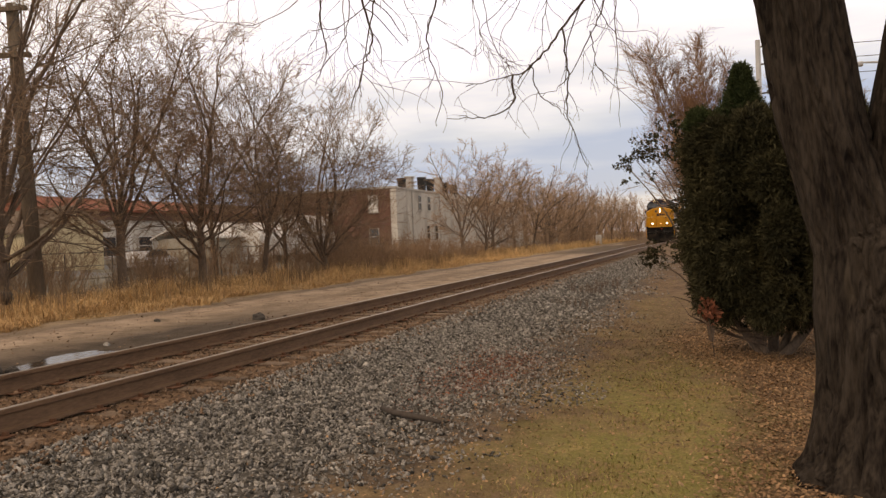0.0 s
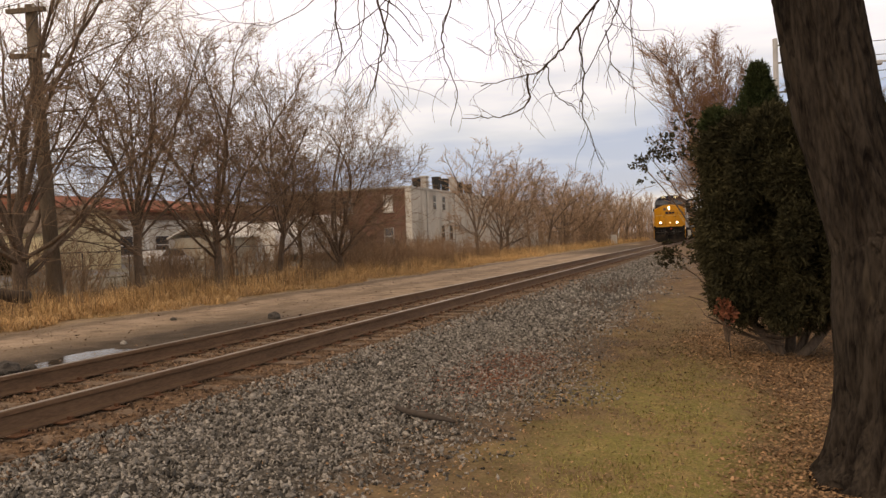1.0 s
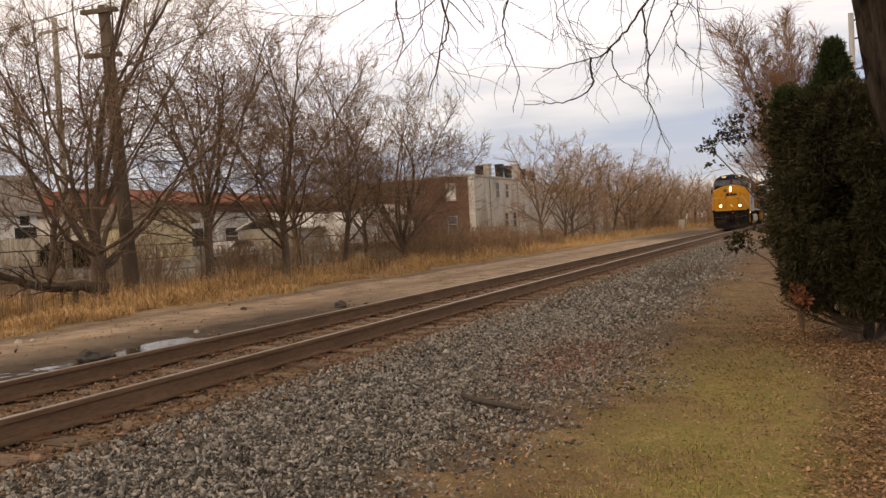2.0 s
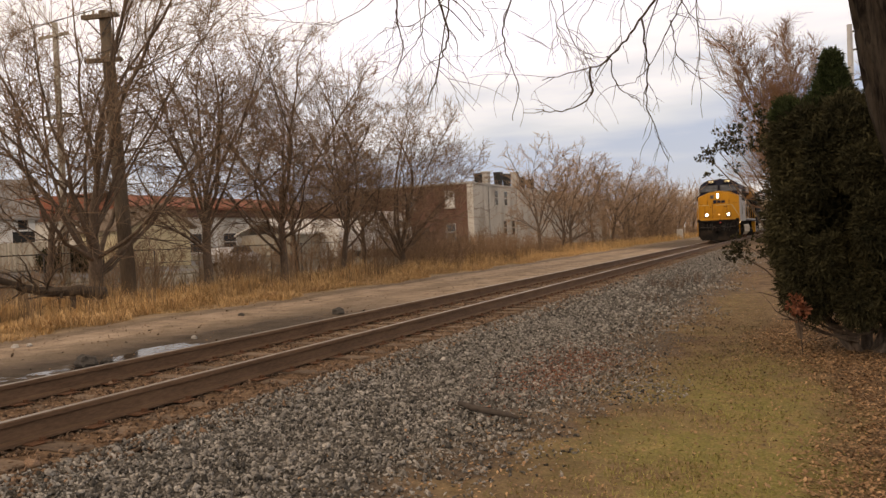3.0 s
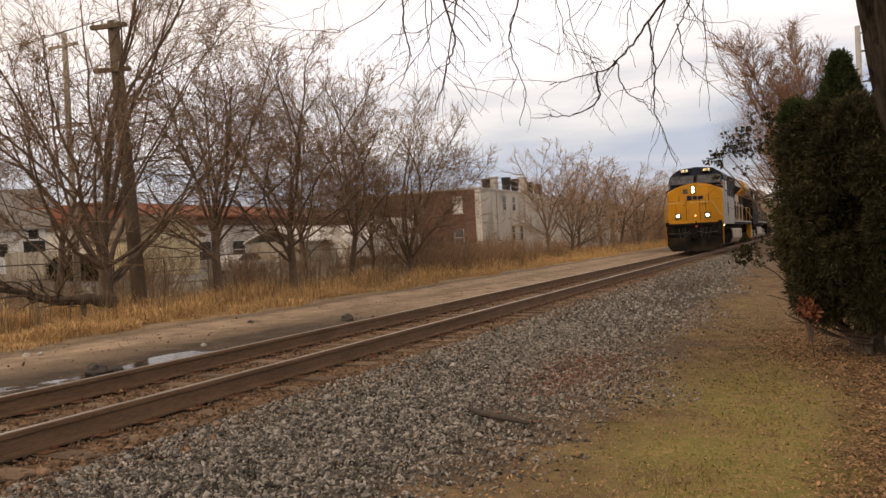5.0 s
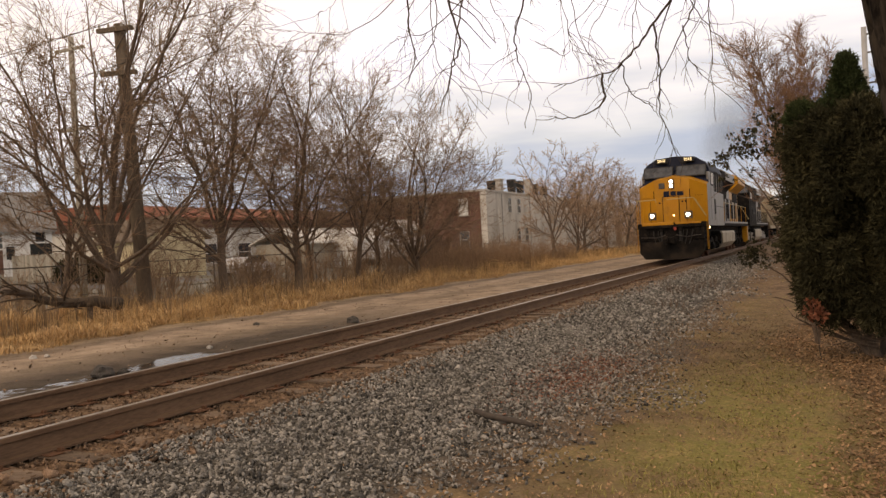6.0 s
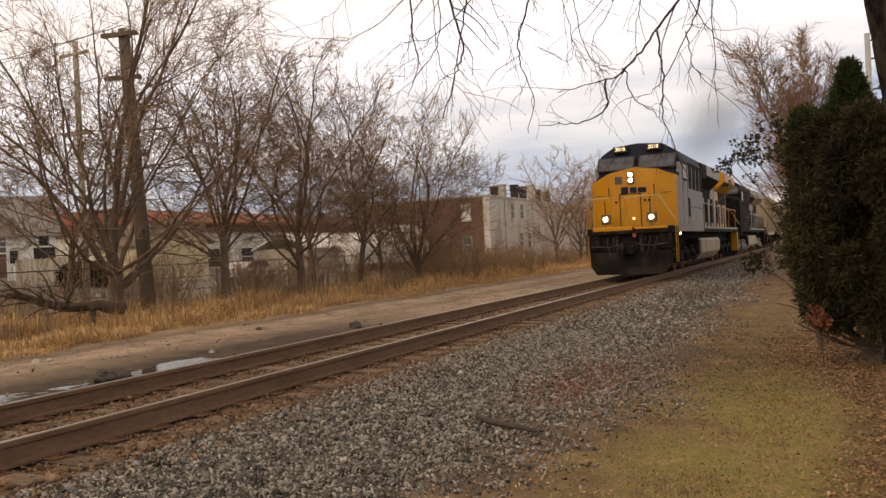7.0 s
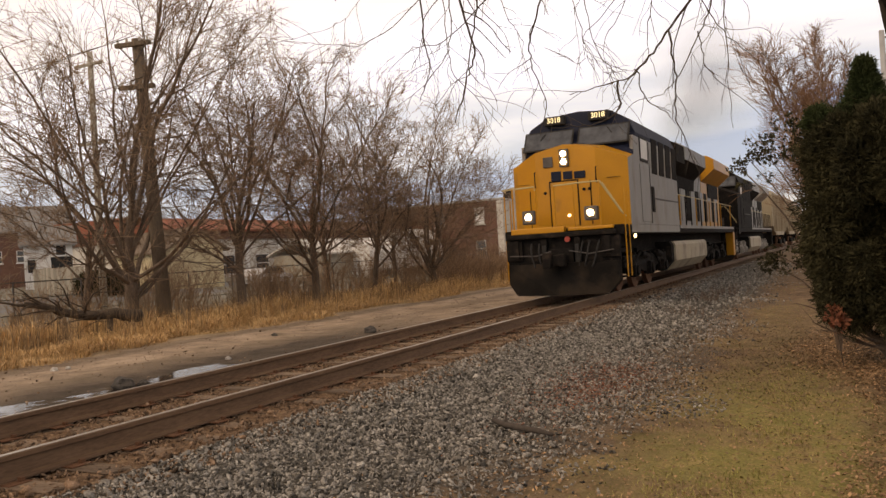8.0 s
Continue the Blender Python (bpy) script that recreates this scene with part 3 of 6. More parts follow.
def spread_tree(seed, height, half, radius, fork, limbs, low=.35, subs=14, twigs=7, fine=4, fine_r=.007, side=0.0, upright=3):
    """A leafless tree whose limbs fan out from a short trunk and fill a rounded crown with ever finer twigs."""
    rn = random.Random(seed)
    wood, spray = Mesh(), Mesh()
    base = height * low
    mid, tall = base + (height - base) * .42, (height - base) * .58

    def room(p):
        """How far out p lies in the crown: 1 at its edge."""
        dz = (p.z - mid) / (tall if p.z > mid else mid - base * .45)
        return math.sqrt((p.x * p.x + p.y * p.y) / (half * half) + dz * dz)

    pts, rad = strand(rn, Vector((0, 0, -.25)), Vector((side * .15, 0, 1)).normalized(), height * fork + .25, radius, 7, .05, 0, .75)
    rad[0], rad[1] = rad[0] * 1.5, rad[1] * 1.12
    wood.tube(pts, rad, 10, caps=False)
    for j in range(limbs):
        f = 1.0 if j < upright else rn.uniform(.45, 1)
        p, r, ax = along(pts, rad, f)
        a = 2.399 * j + rn.uniform(-.4, .4)
        tilt = rn.uniform(.1, .45) if j < upright else rn.uniform(.35, 1.25)
        d = Vector((math.cos(a) * math.sin(tilt), math.sin(a) * math.sin(tilt), math.cos(tilt)))
        ln = height * rn.uniform(.78, 1.0) * (1.08 - .42 * tilt)
        lp, lr = [p.copy()], [r * (rn.uniform(.46, .62) if j < 3 else rn.uniform(.26, .44))]
        q, n = p.copy(), 13
        for i in range(n):
            d = (d + Vector((rn.gauss(0, .12), rn.gauss(0, .12), rn.gauss(0, .07) + (.045 if d.z < .85 else -.02)))).normalized()
            q = q + d * (ln / n)
            lp.append(q.copy())
            lr.append(max(lr[0] * (1 - .93 * (i + 1) / n), .012))
            if i > 4 and room(q) > 1.02:
                break
        wood.tube(lp, lr, 6, caps=False)
        for k in range(subs):
            f2 = .22 + .77 * (k + rn.random()) / subs
            p2, r2, ax2 = along(lp, lr, f2)
            d2 = offshoot(rn, ax2, .45, 1.15, .08)
            out = Vector((p2.x, p2.y, (p2.z - mid) * .6))
            d2 = (d2 + out.normalized() * .35).normalized() if out.length > .3 else d2
            l2 = min(ln * (.50 - .30 * f2), 2.8) * rn.uniform(.5, 1.25)
            if room(p2 + d2 * l2) > 1.08:
                l2 *= .55
            sp, sr = strand(rn, p2, d2, l2, max(min(r2 * .5, .022), fine_r * 1.5), 6, .20, .02, .3)
            wood.tube(sp, sr, 4, caps=False)
            for m in range(twigs):
                f3 = .12 + .88 * (m + rn.random()) / twigs
                p3, r3, ax3 = along(sp, sr, f3)
                l3 = max(l2 * rn.uniform(.28, .6), .4)
                tp, tr = strand(rn, p3, offshoot(rn, ax3, .4, 1.1, .06), l3, max(r3 * .55, fine_r * 1.2), 3, .2, .02, .5)
                spray.tube(tp, tr, 3, caps=False)
                for w in range(fine):
                    p4, r4, ax4 = along(tp, tr, .15 + .85 * (w + rn.random()) / fine)
                    fp, fr = strand(rn, p4, offshoot(rn, ax4, .35, 1.0, .04), l3 * rn.uniform(.35, .8), fine_r, 2, .16, 0, .6)
                    spray.tube(fp, fr, 3, caps=False)
    return wood, spray


def vine_mesh(seed, lumps):
    """Tangles of thin dead vine: curling strands hung through rounded clumps."""
    rn = random.Random(seed)
    mb = Mesh()
    for c, size, n in lumps:
        for k in range(n):
            p = Vector(c) + Vector((rn.gauss(0, .4) * size[0], rn.gauss(0, .4) * size[0], rn.gauss(0, .45) * size[1]))
            d = Vector((rn.gauss(0, 1), rn.gauss(0, 1), rn.gauss(-.4, .8))).normalized()
            pts, rad = strand(rn, p, d, rn.uniform(.4, 1.0), .007, 4, .4, -.1, .6)
            mb.tube(pts, rad, 3, caps=False)
    return mb


def verge_tree(x, y, label, twig, vines=(), **kw):
    wood, spray = spread_tree(**kw)
    t = thing("bare_tree", label, "tree", pose(x, y, float(ground_z(x, y))), group="bare trees beyond the track")
    tr = part("trunk", raw_mesh("trunk", wood.v, wood.f, M_BARK), None, t)
    tr.data.polygons.foreach_set("use_smooth", [True] * len(tr.data.polygons))
    part("crown", raw_mesh("crown", spray.v, spray.f, twig), None, t, "leafless twigs")
    if vines:
        vm = vine_mesh(kw["seed"] + 100, vines)
        part("vine", raw_mesh("vine", vm.v, vm.f, M_VINE), None, t, "tangled russet dead vines")
    return t


first = {}
verge_tree(-12.6, 17.0, "broad bare tree with many dark limbs fanning from a short trunk", M_TWIG, seed=121, height=11.4, half=5.2, radius=.22, fork=.18, limbs=20, low=.2, subs=12, twigs=6, fine=4, fine_r=.007, upright=9)
first[22] = verge_tree(-12.65, 22.0, "bare tree with a dark forked trunk and vines, in dry grass", M_TWIG, seed=122, height=9.7, half=3.5, radius=.18, fork=.25, limbs=13, low=.24, subs=12, twigs=7, fine=4, fine_r=.0075, upright=5,
                       vines=(((1.5, .6, 6.6), (1.3, 1.0), 210), ((2.2, .8, 4.9), (.8, 1.3), 110)))
verge_tree(-12.4, 26.0, "tall bare tree with vine-hung stems behind dry grass", M_TWIG, seed=123, height=10.6, half=3.7, radius=.17, fork=.22, limbs=14, low=.22, subs=12, twigs=7, fine=4, fine_r=.0075, upright=5,
           vines=(((.1, 0, 3.2), (.5, 2.2), 170), ((1.0, .4, 5.8), (1.0, 1.0), 90)))
first[24] = verge_tree(-12.2, 30.0, "slim bare tree with reaching side limbs", M_TWIG, seed=124, height=9.7, half=2.8, radius=.13, fork=.28, limbs=11, low=.26, subs=12, twigs=7, fine=4, fine_r=.0078, upright=4)
verge_tree(-12.3, 36.0, "round bare tree with dark limbs fanning from its foot", M_TWIG, seed=125, height=9.1, half=4.4, radius=.19, fork=.12, limbs=18, low=.13, subs=13, twigs=7, fine=4, fine_r=.0082, upright=6)
first[26] = verge_tree(-15.5, 31.5, "russet bare tree in the second row", M_TWIG_RED, seed=126, height=9.3, half=3.0, radius=.13, fork=.25, limbs=10, low=.26, subs=11, twigs=6, fine=4, fine_r=.0075)
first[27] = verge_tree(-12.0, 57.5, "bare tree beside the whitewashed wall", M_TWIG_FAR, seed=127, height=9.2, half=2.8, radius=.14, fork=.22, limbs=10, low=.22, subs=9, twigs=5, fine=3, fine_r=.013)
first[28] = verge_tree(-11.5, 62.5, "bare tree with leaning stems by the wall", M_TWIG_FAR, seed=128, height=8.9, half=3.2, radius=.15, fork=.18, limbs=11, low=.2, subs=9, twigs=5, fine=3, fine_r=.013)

# more trees of the same growth along the verge, each turned its own way
MORE = [
    (24, -17.0, 19.0, 0.95, 110, "bare tree standing behind a fallen trunk"),
    (26, -16.0, 38.5, 0.95, 75, "russet bare tree in the second row"),
    (28, -12.2, 67.0, 1.0, 60, "bare tree beside the whitewashed wall"), (27, -11.6, 73.0, 0.98, 140, "bare tree beside the whitewashed wall"),
    (27, -11.5, 80.0, 1.02, 220, "bare tree in the far thicket"), (28, -11.0, 86.0, 1.0, 300, "bare tree in the far thicket"),
    (27, -12.5, 91.0, 0.95, 20, "bare tree in the far thicket"), (28, -10.5, 97.0, 0.92, 80, "bare tree in the far thicket"),
    (27, -11.0, 104.0, 0.9, 160, "bare tree in the far thicket"), (28, -11.5, 112.0, 0.9, 240, "bare tree in the far thicket"),
    (27, -11.0, 121.0, 0.92, 310, "bare tree in the far thicket"), (28, -10.0, 131.0, 0.95, 50, "bare tree in the far thicket"),
    (27, -9.0, 142.0, 0.95, 130, "bare tree in the far thicket"), (28, -8.0, 155.0, 0.95, 200, "bare tree in the far thicket"),
    (27, -6.5, 170.0, 0.95, 270, "bare tree in the far thicket"), (28, -4.0, 188.0, 1.0, 15, "bare tree in the far thicket"),
    (27, -13.5, 100.0, 1.1, 205, "bare tree in the far thicket"), (28, -14.5, 118.0, 1.15, 115, "bare tree in the far thicket"),
]
for key, x, y, k, turn, lab in MORE:
    src = first[key]
    c = copy_thing(src, pose(x, y, float(ground_z(x, y)), 0, 0, turn))
    c.scale = (k * 1.1, k * 1.1, k)
    c["label"] = lab


# ---- brush and saplings
def brush_mesh(seed, h, w, n, r=0.008):
    rn = random.Random(seed)
    mb = Mesh()
    for i in range(n):
        a, d = rn.uniform(0, 6.28), rn.random() ** .5 * w
        p = Vector((math.cos(a) * d, math.sin(a) * d, -.05))
        dr = Vector((math.cos(a) * rn.uniform(0, .55), math.sin(a) * rn.uniform(0, .55), 1)).normalized()
        ln = h * rn.uniform(.5, 1.05)
        pts, rad = strand(rn, p, dr, ln, r * 1.5, 4, .12, 0, .4)
        mb.tube(pts, rad, 3, caps=False)
        for k in range(7):
            q, rr, ax = along(pts, rad, rn.uniform(.2, 1))
            sp, sr = strand(rn, q, offshoot(rn, ax, .4, 1.0, .2), ln * rn.uniform(.15, .4), r, 2, .15, 0, .5)
            mb.tube(sp, sr, 3, caps=False)
    return mb


BRUSH = [raw_mesh("growth", b.v, b.f, mt) for b, mt in ((brush_mesh(41, 2.0, 1.2, 42), M_TWIG_RED), (brush_mesh(42, 1.6, 1.1, 42), M_TWIG), (brush_mesh(43, 2.6, 1.2, 40, .010), M_TWIG))]
BRUSH_AT = [(-11.5, 40, 0), (-11.8, 43, 0), (-12.2, 46.5, 0), (-11.5, 49.5, 0), (-12, 53, 1), (-11, 56, 1), (-13, 33, 1), (-13.4, 29, 0), (-13.6, 26.5, 1), (-13.5, 23.5, 1),
            (-13.0, 38, 2), (-12.5, 60, 1), (-11.5, 65, 0), (-11, 70, 2), (-10.5, 76, 2), (-10.5, 82, 2), (-10, 88, 2), (-10, 94, 2), (-9.5, 101, 2), (-9.5, 109, 2),
            (-9.0, 118, 2), (-8.5, 128, 2), (-7.5, 140, 2), (-6.5, 152, 2), (-14.5, 20, 1), (-14.8, 16.5, 1), (-13.5, 47, 2), (-14.0, 51, 2), (-12.8, 42, 2)] + [(-15.6 - .5 * (k % 3), 11 + 2.3 * k, (1, 2, 0)[k % 3]) for k in range(0, 19) if k % 3] + [(-18.5 - .7 * (k % 3), 14 + 2.9 * k, (2, 2, 1)[k % 3]) for k in range(0, 16, 2)] + [(-11.4 - .9 * (k % 4), 37 + 1.6 * k, 0) for k in range(13)]
rnd = random.Random(8)
for x, y, k in BRUSH_AT:
    b = thing("brush", ("russet leafless brush in dry grass", "brown leafless brush in dry grass", "tall leafless brush at the thicket's edge")[k], "shrub",
              pose(x, y, float(ground_z(x, y)), 0, 0, rnd.uniform(0, 360)), group="brush along the verge")
    b.scale = (rnd.uniform(.85, 1.2),) * 2 + (rnd.uniform(.7, 1.1),)
    part("growth", BRUSH[k], None, b)


# ---------------------------------------------------------------- old tree with drooping branches
def bark_column(path, radii, sides, rings, seed, depth):
    """A trunk with furrowed bark: ridges that run up it, twist and break."""
    pts = [Vector(p) for p in path]
    n = len(pts) - 1
    V, Fc = [], []
    for i in range(rings):
        f = i / (rings - 1) * n
        k = min(int(f), n - 1)
        u = f - k
        u2 = u * u * (3 - 2 * u)
        p = pts[k].lerp(pts[k + 1], u)
        r = radii[k] * (1 - u2) + radii[k + 1] * u2
        for j in range(sides):
            a = 2 * math.pi * j / sides
            c, s = math.cos(a), math.sin(a)
            w = noise.noise(Vector((c * 2.2 + seed, s * 2.2, p.z * .8)))
            ridge = abs(noise.noise(Vector((c * r * 19 + seed * 3 + w, s * r * 19 + w, p.z * 2.6 + w * 2))))
            lump = noise.noise(Vector((c * 1.3 + seed, s * 1.3 + 4, p.z * 1.1)))
            rr = r * (1 + 0.10 * lump) - depth * (1 - min(ridge * 3.2, 1)) + depth * .4
            if p.z < .6:
                rr *= 1 + (0.6 - p.z) ** 2 * (0.45 + 0.5 * max(0, math.cos(3 * a + seed)))
            V.append((p.x + c * rr, p.y + s * rr, p.z))
    for i in range(rings - 1):
        for j in range(sides):
            a, b = i * sides + j, i * sides + (j + 1) % sides
            Fc.append((a, b, b + sides, a + sides))
    return V, Fc


old = thing("old_tree", "large old forked tree with dark furrowed bark and drooping bare branches", "tree", pose(7.28, 6.15, -.52))
v1, f1 = bark_column([(.02, 0, -.3), (0, 0, .25), (.0, 0, .95), (-.01, 0, 1.5), (-.03, 0, 1.95)], [.70, .55, .50, .47, .22], 220, 170, 1.0, .05)
tr = part("trunk", raw_mesh("trunk", v1, f1, M_OLD_BARK), None, old)
v2, f2 = bark_column([(-.08, 0, 1.0), (-.24, 0, 1.7), (-.44, 0, 2.45), (-.60, 0, 3.4), (-.66, .1, 4.6), (-.7, .3, 6.2)], [.30, .31, .275, .275, .25, .2], 160, 190, 5.0, .042)
part("limb", raw_mesh("limb", v2, f2, M_OLD_BARK), None, old)
v3, f3 = bark_column([(.12, 0, .9), (.12, 0, 1.6), (.15, .03, 2.3), (.27, .06, 3.0), (.45, .12, 3.9), (.65, .2, 5.0), (.8, .3, 6.4)], [.33, .34, .32, .30, .27, .24, .18], 120, 130, 9.0, .042)
part("limb", raw_mesh("limb", v3, f3, M_OLD_BARK), None, old)
for o in old.children:
    o.data.polygons.foreach_set("use_smooth", [True] * len(o.data.polygons))

rn = random.Random(77)


def curled(rn, p, d, length, r, n, curl, droop, tip):
    """A twig that bends one way, then the other, while it sinks."""
    pts, rad, q = [p.copy()], [r], p.copy()
    s = Vector((rn.gauss(0, 1), rn.gauss(0, .5), rn.gauss(0, .6)))
    flip = rn.uniform(.3, .7)
    for i in range(n):
        k = curl if i / n < flip else -curl * .9
        d = (d + s * k + Vector((rn.gauss(0, .07), rn.gauss(0, .07), rn.gauss(0, .05) - droop))).normalized()
        q = q + d * (length / n)
        pts.append(q.copy())
        rad.append(r * (1 - (1 - tip) * (i + 1) / n))
    return pts, rad


# limbs reach out over the ballast, out of sight above, and let twigs hang from them
for k, (tx, ty, tz) in enumerate(((2.9, 5.0, 3.35), (4.4, 5.0, 3.3), (5.5, 5.0, 3.2))):
    a, b = Vector((6.68, 6.25, 4.6 + .35 * k)), Vector((tx, ty, tz))
    pts = [a.lerp(b, f) + Vector((0, 0, .75 * math.sin(f * math.pi))) + Vector((rn.gauss(0, .05), rn.gauss(0, .05), 0)) for f in np.linspace(0, 1, 9)]
    part("branch", Mesh().tube([p - Vector((7.28, 6.15, -.52)) for p in pts], list(np.linspace(.07, .02, 9)), 7), M_OLDTWIG, old, smooth=True)


def hanging(r, *knots):
    """A drooping twig that passes the knots (x, z) in the plane of the tree's reach, with finer twigs off it."""
    flat = [Vector((x - 7.28, 5.0 - 6.15 + rn.uniform(-.05, .05), z + .52)) for x, z in knots]
    if flat[0].z > 3.15:
        flat.insert(0, flat[0] + (flat[0] - flat[1]).normalized() * .35 + Vector((0, 0, .25)))
    ends = [flat[0] * 2 - flat[1]] + flat + [flat[-1] * 2 - flat[-2]]
    pts = []
    for i in range(1, len(ends) - 2):
        p0, p1, p2, p3 = ends[i - 1:i + 3]
        for u in np.linspace(0, 1, 7)[:-1]:
            pts.append(.5 * (2 * p1 + (p2 - p0) * u + (2 * p0 - 5 * p1 + 4 * p2 - p3) * u * u + (3 * p1 - p0 - 3 * p2 + p3) * u ** 3) + Vector((rn.gauss(0, .005), rn.gauss(0, .005), rn.gauss(0, .005))))
    pts.append(flat[-1])
    length = sum((b - a).length for a, b in zip(pts, pts[1:]))
    rad = [max(r * (1 - .72 * k / (len(pts) - 1)), .0022) * .72 for k in range(len(pts))]
    mb = Mesh().tube(pts, rad, 6)
    for k in range(int(2 + length * 4)):
        q, rr, ax = along(pts, rad, rn.uniform(.12, .97))
        sp, sr = curled(rn, q, offshoot(rn, ax, .4, 1.1, -.05), length * rn.uniform(.1, .34), max(rr * .55, .0019), 9, .13, .06, .5)
        mb.tube(sp, sr, 4)
        for m in range(rn.randint(0, 2)):
            q2, r2, ax2 = along(sp, sr, rn.uniform(.25, .9))
            tp, t_r = curled(rn, q2, offshoot(rn, ax2, .35, .9, -.04), length * rn.uniform(.06, .18), max(r2 * .7, .0016), 6, .12, .03, .6)
            mb.tube(tp, t_r, 3)
    part("twig", mb, M_OLDTWIG, old, smooth=True)


hanging(0.006, (3.56, 2.99), (3.16, 2.79), (2.85, 2.82), (2.43, 2.91))
hanging(0.004, (3.1, 3.05), (2.86, 2.93), (2.35, 2.9))
hanging(0.011, (3.59, 3.01), (3.61, 2.69), (3.63, 2.53), (3.52, 2.31))
hanging(0.007, (3.83, 2.97), (3.79, 2.62), (3.58, 2.42), (3.35, 2.3))
hanging(0.015, (3.88, 2.96), (3.96, 2.6), (3.9, 2.41), (3.83, 2.11))
hanging(0.01, (4.01, 2.94), (3.94, 2.59), (3.88, 2.31), (3.91, 2.18))
hanging(0.006, (3.75, 2.98), (3.81, 2.48), (3.98, 2.26), (4.04, 2.05))
hanging(0.006, (3.81, 2.7), (3.54, 2.67), (3.31, 2.54))
hanging(0.01, (4.45, 2.86), (4.38, 2.58), (4.38, 2.4), (4.47, 2.17), (4.42, 1.95))
hanging(0.005, (4.19, 2.87), (4.33, 2.57), (4.27, 2.42))
hanging(0.005, (4.67, 2.81), (4.73, 2.53), (4.69, 2.39), (4.51, 2.5))
hanging(0.013, (5.44, 2.7), (5.21, 2.45), (5.07, 2.28), (4.94, 2.23), (4.61, 2.2))
hanging(0.01, (4.94, 2.23), (4.92, 2.05), (4.75, 1.98), (4.48, 2.0))
hanging(0.01, (5.26, 2.5), (5.28, 2.21), (5.28, 1.94), (5.39, 1.62))
hanging(0.006, (5.06, 2.28), (5.1, 2.1), (5.23, 1.99), (5.3, 1.88))
hanging(0.007, (5.59, 2.66), (5.59, 2.28), (5.59, 1.86))
hanging(0.008, (5.53, 2.68), (5.42, 2.4), (5.25, 2.16), (5.1, 2.08))
hanging(0.006, (5.43, 2.45), (5.45, 2.31), (5.51, 2.18), (5.75, 1.91))
hanging(0.007, (5.45, 2.66), (5.6, 2.4), (5.82, 2.17))
hanging(0.006, (4.76, 2.8), (4.83, 2.41), (5.0, 2.29))
hanging(0.005, (5.01, 2.74), (4.86, 2.48), (4.92, 2.1))
hanging(0.006, (5.18, 2.73), (5.12, 2.44), (5.17, 2.23))
hanging(0.005, (4.94, 2.75), (4.73, 2.55), (4.78, 2.36))


# ---------------------------------------------------------------- evergreen
def sprays(seed, lumps, per, size, droop=0.0, width=0.2, leaves=7):
    """Scale-leaved sprays: small flat fans of narrow leaves set over and inside rounded lumps; droop lets them hang."""
    rg = np.random.default_rng(seed)
    P, N = [], []
    for (cx, cy, cz), (rx, ry, rz), dens in lumps:
        k = int(per * dens)
        u = rg.normal(size=(k, 3))
        u /= np.linalg.norm(u, axis=1)[:, None]
        rad = rg.uniform(.62, 1.04, (k, 1)) + rg.normal(0, .07, (k, 1)) + .10 * np.sin(7 * u[:, :1] + 5 * u[:, 2:]) * np.cos(6 * u[:, 1:2])
        P.append(np.array([cx, cy, cz]) + u * rad * np.array([rx, ry, rz]))
        nn = u + np.array([0, 0, .55 - droop]) + rg.normal(0, .45, (k, 3))
        N.append(nn / np.linalg.norm(nn, axis=1)[:, None])
    P, N = np.concatenate(P), np.concatenate(N)
    n = len(P)
    side = np.cross(N, rg.normal(size=(n, 3)))
    side /= np.linalg.norm(side, axis=1)[:, None]
    out_v = []
    for j in range(leaves):
        a = rg.uniform(-1.0, 1.0, (n, 1))
        d = N * np.cos(a) + side * np.sin(a) + rg.normal(0, .18, (n, 3))
        d /= np.linalg.norm(d, axis=1)[:, None]
        w = np.cross(d, rg.normal(size=(n, 3)))
        w /= np.linalg.norm(w, axis=1)[:, None]
        ln = size * rg.uniform(.5, 1.25, (n, 1))
        o = P + rg.normal(0, size * .3, (n, 3))
        q = np.stack([o, o + d * ln * .5 + w * ln * width, o + d * ln, o + d * ln * .5 - w * ln * width], 1)
        out_v.append(q.reshape(-1, 3))
    V = np.concatenate(out_v)
    return V, np.arange(len(V)).reshape(-1, 4)


EVX, EVY, EVZ = 6.85, 11.6, -.53
ever = thing("evergreen_tree", "dense dark evergreen tree above a mat of fallen leaves", "evergreen", pose(EVX, EVY, EVZ))
EV_LUMPS = [
    ((.15, .1, 1.75), (1.05, .95, 1.15), 1.1), ((-.25, 0, 2.45), (.85, .8, .78), .9), ((.45, .1, 2.4), (.8, .85, .8), .8),
    ((-.35, -.1, 1.15), (.75, .75, .58), .8), ((.15, -.2, .95), (.8, .7, .5), .8), ((.85, 0, 1.1), (.8, .75, .62), .8), ((-.70, 0, 1.85), (.52, .55, .85), .6),
    ((-.72, 0, 2.75), (.45, .5, .42), .4), ((-.1, .1, 3.0), (.55, .5, .36), .45), ((.35, .1, 3.0), (.5, .5, .38), .4),
]
# ragged boughs stand out all over the mass
rn = random.Random(6)
for k in range(120):
    a, e = rn.uniform(0, 2 * math.pi), rn.uniform(-.85, .95)
    px, pz = .12 + 1.16 * math.cos(a) * math.cos(e) ** .7, 1.85 + 1.55 * math.sin(e)
    py = 1.05 * math.sin(a) * math.cos(e)
    sz = rn.uniform(.10, .24)
    EV_LUMPS.append(((px, py, pz), (sz, sz, sz * rn.uniform(1.2, 2.2)), sz * .5))
v, fq = sprays(4, EV_LUMPS, 4200, .085, droop=.75, width=.085, leaves=8)
part("crown", raw_mesh("crown", v, fq, M_NEEDLE), None, ever, "dark green scale-leaved sprays")
